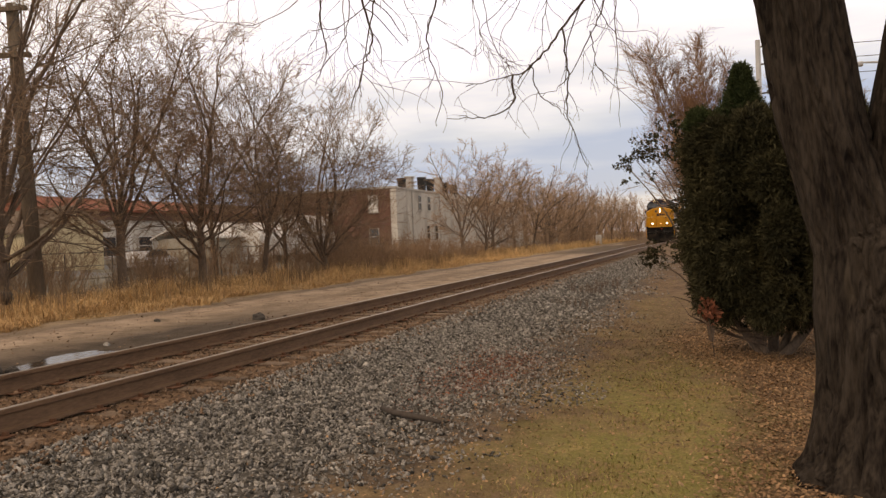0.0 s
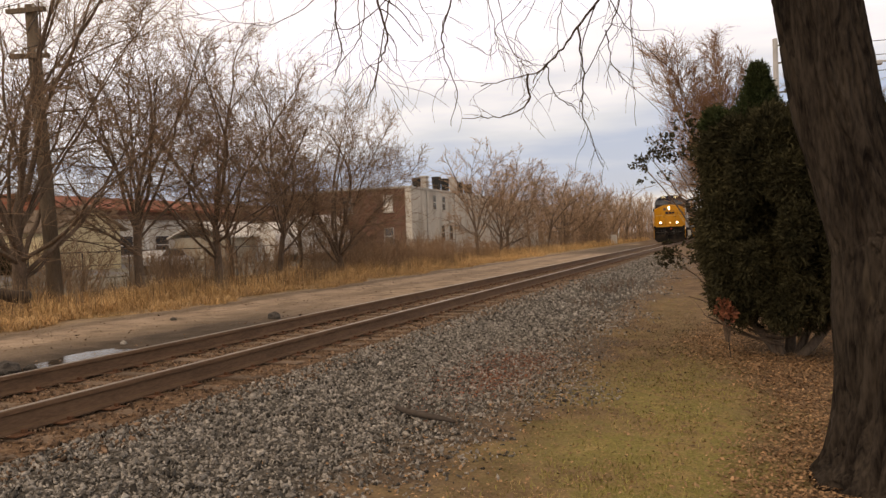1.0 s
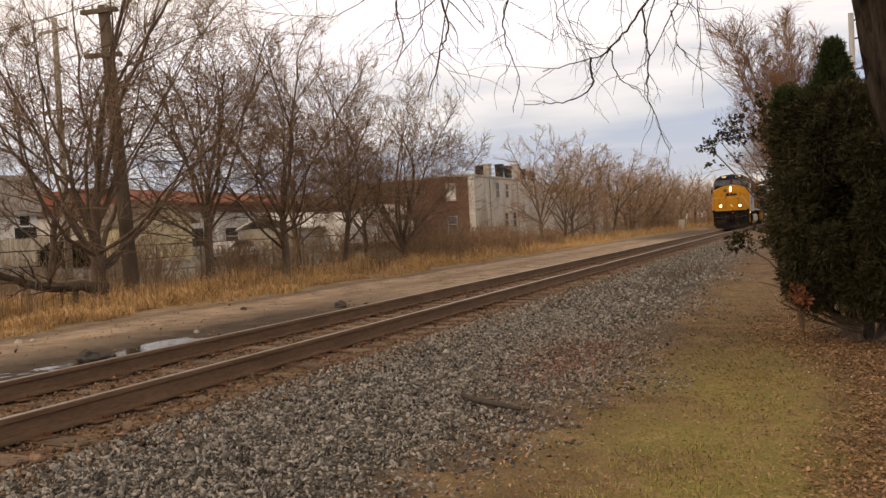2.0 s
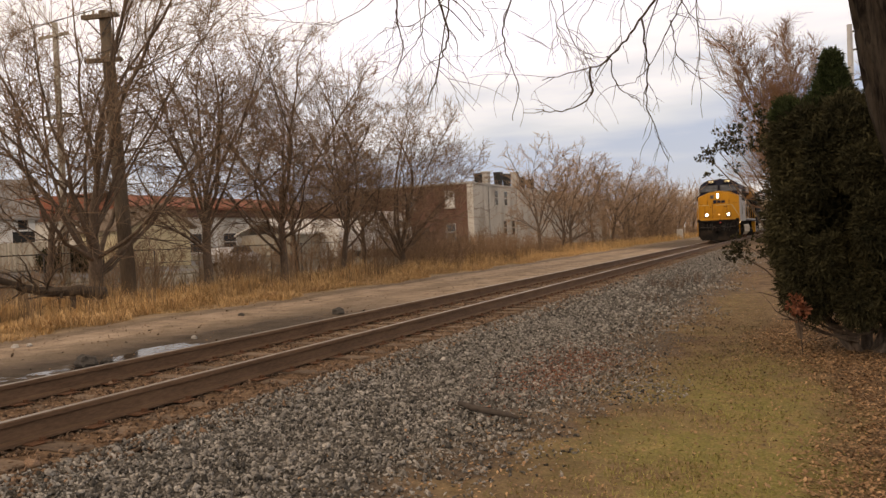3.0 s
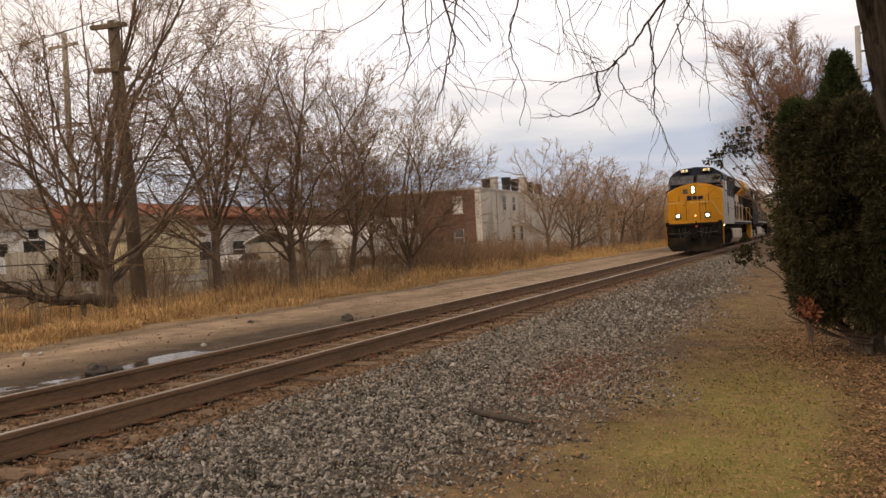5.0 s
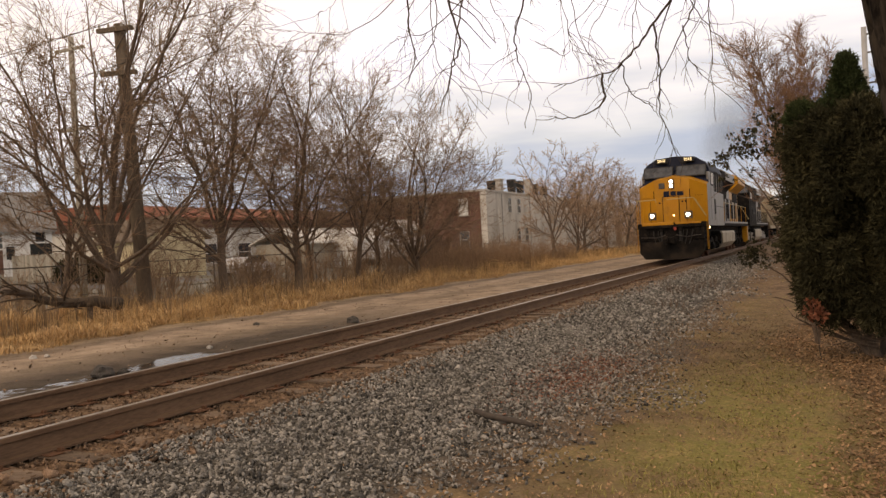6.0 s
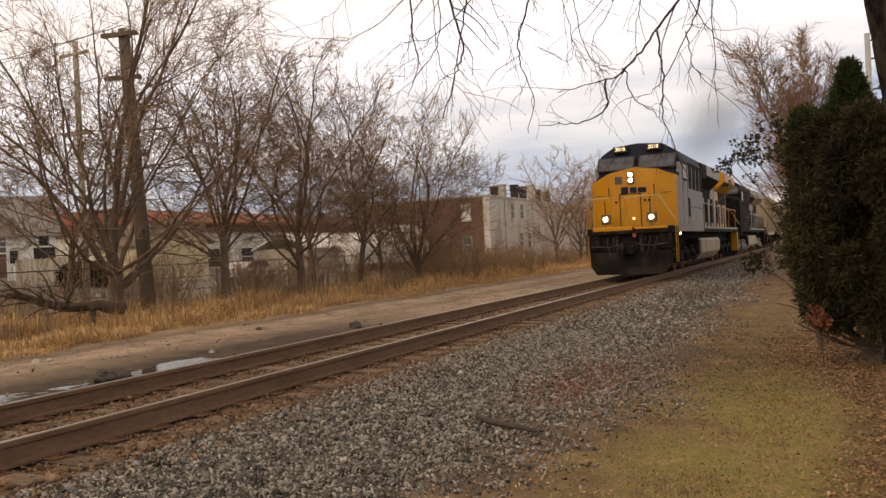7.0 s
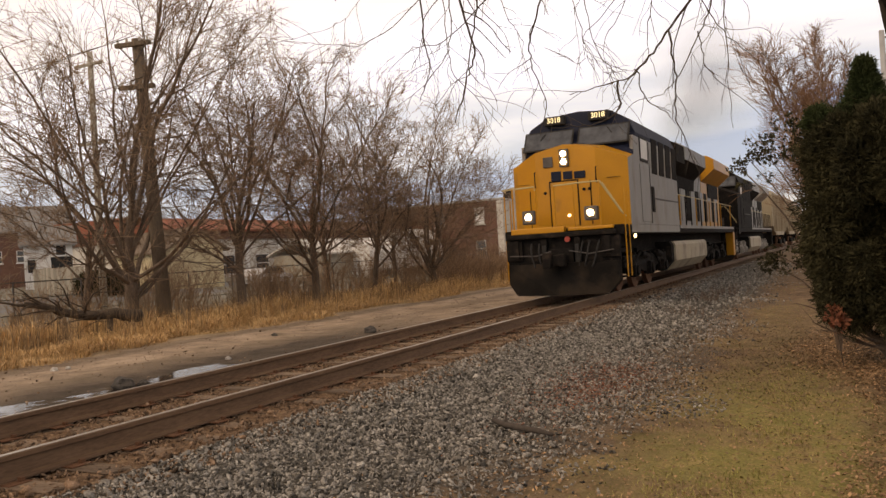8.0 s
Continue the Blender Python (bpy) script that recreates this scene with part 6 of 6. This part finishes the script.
def scatter_stones(name, n, xs, ys, size, material, keep=None, sink=.25):
    x, y = xs(n), ys(n)
    if keep is not None:
        k = keep(x, y)
        x, y = x[k], y[k]
    n = len(x)
    s = size * np.exp(rg.normal(0, .33, n))
    z = ground_z(x, y) + s * (1 - 2 * sink) * .6
    rot = turn_matrices(n, rg)
    at = np.stack([x, y, z], -1)
    pick = rg.integers(0, len(SHAPES), n)
    V, Fc, base = [], [], 0
    for k, (sh, sf) in enumerate(SHAPES):
        i = np.where(pick == k)[0]
        V.append((np.einsum('nij,vj->nvi', rot[i], sh) * s[i][:, None, None] + at[i][:, None, :]).reshape(-1, 3))
        Fc.append((sf[None] + len(sh) * np.arange(len(i))[:, None, None]).reshape(-1, 3) + base)
        base += len(sh) * len(i)
    return np.concatenate(V), np.concatenate(Fc)


def edge_keep(x, y):
    lim = 4.15 - .012 * y + .35 * np.sin(.9 * y) + .2 * np.sin(2.3 * y + 1)
    return rg.random(len(x)) < np.clip((lim - x) / 1.5 + .45, 0, 1) ** 1.3


def near_y(lo, hi, p=1.6):
    return lambda n: lo + (hi - lo) * rg.random(n) ** p


BX0, BX1 = 1.42, 5.0
v, f = scatter_stones("ballast", 62000, lambda n: rg.uniform(BX0, BX1, n), near_y(2.5, 13, 1.15), .0140, M_STONE, edge_keep)
b = new("ballast", raw_mesh("ballast", v, f, M_STONE))
tagged(b, "loose grey crushed stone ballast beside the rails", "ballast", kind="stuff")
v, f = scatter_stones("ballast", 24000, lambda n: rg.uniform(BX0, BX1, n), near_y(13, 50, 1.5), .021, M_STONE, edge_keep)
b = new("ballast", raw_mesh("ballast", v, f, M_STONE))
tagged(b, "loose grey crushed stone ballast further along the rails", "ballast", kind="stuff")
v, f = scatter_stones("ballast", 21000, lambda n: rg.uniform(-1.75, 1.85, n), near_y(3, 34, 1.7), .0152, M_RUST_STONE, None, .15)
b = new("cinder_ballast", raw_mesh("cinder_ballast", v, f, M_RUST_STONE))
tagged(b, "rust-stained ballast packed between the ties", "ballast", kind="stuff")
v, f = scatter_stones("pebbles", 1300, lambda n: rg.uniform(-7.0, -1.9, n), near_y(5, 40, 1.3), .014, M_RUST_STONE, None, .3)
b = new("pebbles", raw_mesh("pebbles", v, f, M_RUST_STONE))
tagged(b, "scattered pebbles on the dirt track", "pebbles", kind="stuff")

# the nearest stones are pieces of their own on the ballast shoulder
rs = random.Random(44)
STONE_MESH = [raw_mesh("stone", sh * .019, sf, M_STONE) for sh, sf in SHAPES]
bed = thing("ballast_shoulder", "large loose stones lying on the ballast shoulder", "ballast", kind="structure")
for k in range(280):
    x, y = rs.uniform(1.5, 4.2), 2.9 + 6.5 * rs.random() ** 1.2
    s = rs.uniform(.8, 1.5)
    o = part("stone", STONE_MESH[k % len(STONE_MESH)], None, bed, m=pose(x, y, float(ground_z(x, y)) + .019 * s, rs.uniform(0, 360), rs.uniform(0, 360), rs.uniform(0, 360)))
    o.scale = (s, s, s * rs.uniform(.8, 1))


def blades(name, n, x, y, h, w, lean, material, label, category, cut=None):
    """Grass: each blade a bent, tapering strip."""
    z = ground_z(x, y)
    a = rg.uniform(0, 2 * np.pi, n)
    d = np.stack([np.cos(a), np.sin(a)], -1)
    ln = lean * rg.uniform(.2, 1.2, n)
    s = np.stack([-np.sin(a + rg.normal(0, .6, n)), np.cos(a), np.zeros(n)], -1) * (w * rg.uniform(.6, 1.3, n))[:, None]
    p0 = np.stack([x, y, z - .01], -1)
    p1 = p0 + np.stack([d[:, 0] * ln * .35 * h, d[:, 1] * ln * .35 * h, h * .6], -1)
    p2 = p0 + np.stack([d[:, 0] * ln * h, d[:, 1] * ln * h, h * (1 - .25 * ln)], -1)
    V = np.stack([p0 - s, p0 + s, p1 + s * .7, p1 - s * .7, p2 + s * .15, p2 - s * .15], 1).reshape(-1, 3)
    k = 6 * np.arange(n)[:, None]
    Fc = np.concatenate([np.concatenate([k, k + 1, k + 2, k + 3], 1), np.concatenate([k + 3, k + 2, k + 4, k + 5], 1)])
    ob = new(name, raw_mesh(name, V, Fc, material))
    tagged(ob, label, category, kind="stuff")
    return ob


def tufts(n, per, x0, x1, ylo, yhi, p, spread):
    """Blade feet gathered in tufts."""
    cx, cy = rg.uniform(x0, x1, n), ylo + (yhi - ylo) * rg.random(n) ** p
    size = rg.uniform(.5, 1.25, n)
    i = np.repeat(np.arange(n), per)
    return cx[i] + rg.normal(0, spread, n * per), cy[i] + rg.normal(0, spread, n * per), size[i]


def clump(x, y):
    """Hummocks in the rough grass: low and lodged in places, knee-high in others."""
    return np.clip(.72 + .30 * np.sin(1.9 * x + .8 * y) + .28 * np.sin(1.15 * y - 2.3 * x + 1.3) + .22 * np.sin(2.7 * y + .6 * x), .25, 1.5)


x, y, s = tufts(6800, 24, -13.6, -6.9, 8, 64, 1.6, .15)
k = x < -7.30 + .40 * np.sin(y * .8) + .28 * np.sin(y * 2.1) + .2 * np.sin(y * 5.3)
x, y, s = x[k], y[k], s[k]
tall = .45 + .85 * np.clip((-x - 7.3) / 3.2, 0, 1)
blades("dry_grass", len(x), x, y, .44 * s * tall * clump(x, y) * rg.uniform(.4, 1.3, len(x)), .0052, rg.uniform(.8, 3.0, len(x)), M_STRAW, "tall straw-coloured dry grass along the verge", "grass")
x, y, s = tufts(2600, 20, -13.6, -7.0, 8, 50, 1.6, .22)
k = x < -7.15 + .40 * np.sin(y * .8) + .28 * np.sin(y * 2.1)
x, y, s = x[k], y[k], s[k]
blades("lodged_grass", len(x), x, y, .26 * s * clump(x, y) * rg.uniform(.5, 1.2, len(x)), .006, rg.uniform(1.5, 3.6, len(x)), M_STRAW_OLD, "matted tan grass lodged between the tufts", "grass")
x, y, s = tufts(650, 16, -15.5, -8.6, 8, 70, 1.4, .12)
blades("dead_weeds", len(x), x, y, .85 * s * rg.uniform(.5, 1.2, len(x)), .006, .35, M_STRAW_DARK, "dead brown weed stalks among the dry grass", "weeds")
x, y, s = tufts(900, 16, -14.5, -8.0, 60, 150, 1.2, .35)
blades("dry_grass", len(x), x, y, .7 * s * rg.uniform(.5, 1.2, len(x)), .014, .6, M_STRAW, "dry grass at the foot of the far thicket", "grass")


def lawn_keep(x, y):
    lim = 4.55 - .014 * y + .35 * np.sin(.9 * y) + .2 * np.sin(2.3 * y + 1)
    bare = 6.15 + .45 * np.sin(.7 * y + .5) - .06 * (y - 7)
    pat = np.sin(1.3 * x + .7 * y) + np.sin(2.1 * x - 1.1 * y + 2) + .7 * np.sin(3.7 * y + x)
    prob = np.clip((x - lim) / .7, 0, 1) * np.clip((bare - x) / .6 + .25, .05, 1) * np.clip(.62 + .30 * pat, .10, 1) * np.clip((9.9 - y + .6 * pat) / 1.8, .12, 1)
    return rg.random(len(x)) < prob


n = 170000
x, y = rg.uniform(3.4, 8.0, n), 3.2 + 26 * rg.random(n) ** 1.7
k = lawn_keep(x, y)
x, y = x[k], y[k]
blades("lawn", len(x), x, y, .038 * rg.uniform(.5, 1.5, len(x)), .0035, 1.1, M_LAWN, "thin yellow-green lawn going dormant", "grass")


def litter(name, n, x, y, size, material, label):
    """Curled fallen leaves lying on the ground."""
    z = ground_z(x, y)
    a, s = rg.uniform(0, 6.28, n), size * rg.uniform(.5, 1.3, n)
    u = np.stack([np.cos(a), np.sin(a), rg.normal(0, .3, n)], -1) * s[:, None]
    w = np.stack([-np.sin(a), np.cos(a), rg.normal(0, .3, n)], -1) * (s * rg.uniform(.4, .8, n))[:, None]
    c = np.stack([x, y, z + .012 + rg.uniform(0, .02, n)], -1)
    up = np.array([0, 0, 1.0]) * (s * .25)[:, None]
    V = np.stack([c - u, c - .1 * u - w + up, c + u * 1.1, c - .1 * u + w + up], 1).reshape(-1, 3)
    ob = new(name, raw_mesh(name, V, np.arange(4 * n).reshape(-1, 4), material))
    tagged(ob, label, "leaves", kind="stuff")


n = 76000
x, y = rg.uniform(5.2, 8.8, n), 3.4 + 12 * rg.random(n) ** 1.3
k = rg.random(n) < np.clip((x - 5.95 + .10 * (y - 7) - .3 * np.sin(.9 * y)) / .6, .03, 1)
litter("fallen_leaves", int(k.sum()), x[k], y[k], .0165, M_LEAF, "brown fallen leaves under the trees")
n = 3000
x, y = rg.normal(3.45, .30, n), rg.normal(9.4, 1.0, n)
litter("weed_patch", n, x, y, .014, M_REDLEAF, "reddish withered weeds at the ballast's edge")
n = 5000
x, y = rg.uniform(4.3, 7.5, n), 3.4 + 16 * rg.random(n) ** 1.3
litter("scattered_leaves", n, x, y, .014, M_LEAF, "small fallen leaves scattered over the lawn")
x, y, s = tufts(1500, 16, 4.2, 7.2, 3.4, 22, 1.5, .05)
k = lawn_keep(x, y)
x, y, s = x[k], y[k], s[k]
blades("lawn_tufts", len(x), x, y, .045 * s * rg.uniform(.5, 1.4, len(x)), .003, 1.5, M_LAWN_DRY, "straw-coloured dormant tufts in the lawn", "grass")
n = 6000
x, y = rg.normal(4.15, .4, n), 3.2 + 28 * rg.random(n) ** 1.4
litter("leaf_litter", n, x, y, .014, M_LEAF, "brown leaf litter along the ballast's edge")

n = 11000
x, y = rg.normal(5.3, .8, n), rg.normal(12.5, 2.7, n)
litter("earth_litter", n, x, y, .015, M_LITTER, "small dull leaves over thin grass and earth")

# dead weeds at the ballast's edge further on
for wx, wy, h, wd, n2 in ((2.75, 21.5, .35, .45, 40), (3.2, 24.0, .4, .5, 36), (3.0, 18.0, .25, .4, 26)):
    bsh = brush_mesh(int(wy * 7), h, wd, n2, .004)
    w = thing("dead_weed", "low dead weed at the edge of the ballast", "weed", pose(wx, wy, float(ground_z(wx, wy))), group="dead weeds", kind="stuff")
    part("growth", raw_mesh("growth", bsh.v, bsh.f, M_TWIG_DARK), None, w)

# stick on the ballast
stick = thing("stick", "short dark broken branch lying on ballast", "branch")
pts = [Vector((3.12, 6.90, -.33)), Vector((3.28, 6.80, -.315)), Vector((3.5, 6.73, -.325)), Vector((3.66, 6.68, -.33)), Vector((3.80, 6.60, -.345))]
part("wood", Mesh().tube([(p.x, p.y, float(ground_z(p.x, p.y)) + .055) for p in pts], [.022, .029, .027, .024, .014], 8), M_OLDTWIG, stick, smooth=True)
part("stub", Mesh().tube([(3.3, 6.79, float(ground_z(3.3, 6.79)) + .06), (3.27, 6.86, float(ground_z(3.27, 6.86)) + .12)], [.018, .010], 6), M_OLDTWIG, stick)

# rocks and rubbish by the puddle
def rock(x, y, s, label, mat, seed):
    bm = bmesh.new()
    bmesh.ops.create_icosphere(bm, subdivisions=3, radius=1)
    for v in bm.verts:
        k = 1 + .35 * noise.noise(v.co * 1.6 + Vector((seed, 0, 0))) + .12 * noise.noise(v.co * 5)
        v.co = Vector((v.co.x * k * s * 1.15, v.co.y * k * s * .9, v.co.z * k * s * .8))
    me = bpy.data.meshes.new("rock")
    bm.to_mesh(me)
    bm.free()
    me.materials.append(mat)
    o = new("rock", me)
    o.matrix_basis = pose(x, y, float(ground_z(x, y)) + s * .35)
    tagged(o, label, "rock", group="rocks by the track")


rock(-2.86, 7.98, .15, "dark angular rock standing in a puddle", M_DARKROCK, 2)
rock(-2.72, 8.2, .08, "small dark rock beside a puddle", M_DARKROCK, 4)
rock(-2.75, 14.3, .12, "dark rock beside the far rail", M_DARKROCK, 7)
rock(-3.3, 10.6, .05, "small pale stone in a puddle", M_STONE, 9)
rock(-5.7, 9.1, .06, "pale stone on the dirt track", M_CONCRETE, 12)
rock(-5.75, 9.4, .045, "pale stone on the dirt track", M_CONCRETE, 14)
rock(-5.0, 14.0, .06, "dark clod on the dirt track", M_DARKROCK, 16)

# puddle
pud = new("puddle", raw_mesh("puddle", [(x, y, PUDDLE_Z) for y in (4.0, 14.5) for x in (-4.3, -1.75)], [(0, 1, 3, 2)], M_WATER))
tagged(pud, "shallow muddy puddle beside the rail", "puddle", kind="structure")

# fallen trunk in the verge
fall = thing("fallen_trunk", "fallen tree trunk with broken limbs in the dry grass", "log", pose(-10.2, 14.6, -.18))
rn = random.Random(19)
pts, rad = [], []
for k in range(15):
    f = k / 14
    pts.append(Vector((.15 - .75 * f, .35 - 2.6 * f, .34 + .18 * f + .30 * f * f + .05 * math.sin(9 * f) + rn.gauss(0, .012))))
    rad.append(.165 * (1 - .62 * f) * rn.uniform(.9, 1.1))
part("trunk", Mesh().tube(pts, rad, 12), M_LOG, fall, smooth=True)
part("cut_end", Mesh().disc((.17, .39, .34), (.28, 1, 0), .15, .04, 14), M_DARKROCK, fall)
part("bare_patch", Mesh().box(-.02, .12, .12, .3, .475, .51, .02), M_CONCRETE, fall, "small pale slab on the trunk's upper side")
for k in range(18):
    p = pts[4 + k % 11]
    lp, lr = strand(rn, p, Vector((rn.gauss(0, .6), -.9, rn.uniform(-.5, .7))).normalized(), rn.uniform(.5, 1.5), .034, 7, .22, 0, .22)
    mb = Mesh().tube(lp, lr, 6)
    for q in range(3):
        a, r, ax = along(lp, lr, rn.uniform(.4, .95))
        sp, sr = strand(rn, a, offshoot(rn, ax, .4, 1.0, 0), rn.uniform(.2, .5), .009, 3, .2, 0, .5)
        mb.tube(sp, sr, 4)
    part("limb", mb, M_LOG, fall)
part("prop", Mesh().tube([(-.1, -.3, .45), (-.1, -.35, -.3)], .07, 7), M_BARK, fall)


def motions():
    rows = [(0.0, 93.3), (1.5, 78.7), (3.5, 59.7), (4.5, 50.5), (6.5, 32.4), (7.0, 27.9), (8.0, 18.8)]
    times, places = [r[0] for r in rows], [r[1] for r in rows]
    for ob, back in TRAIN:
        walk(ob, [(t, pose(0, s + back, 0)) for t, s in rows])
    step = 1 / 15
    for ws, y, z in wheelsets:
        walk(ws, [(k * step, pose(0, y, z, math.degrees((np.interp(k * step, times, places) - 93.3) / RAMP_W))) for k in range(121)])


motions()
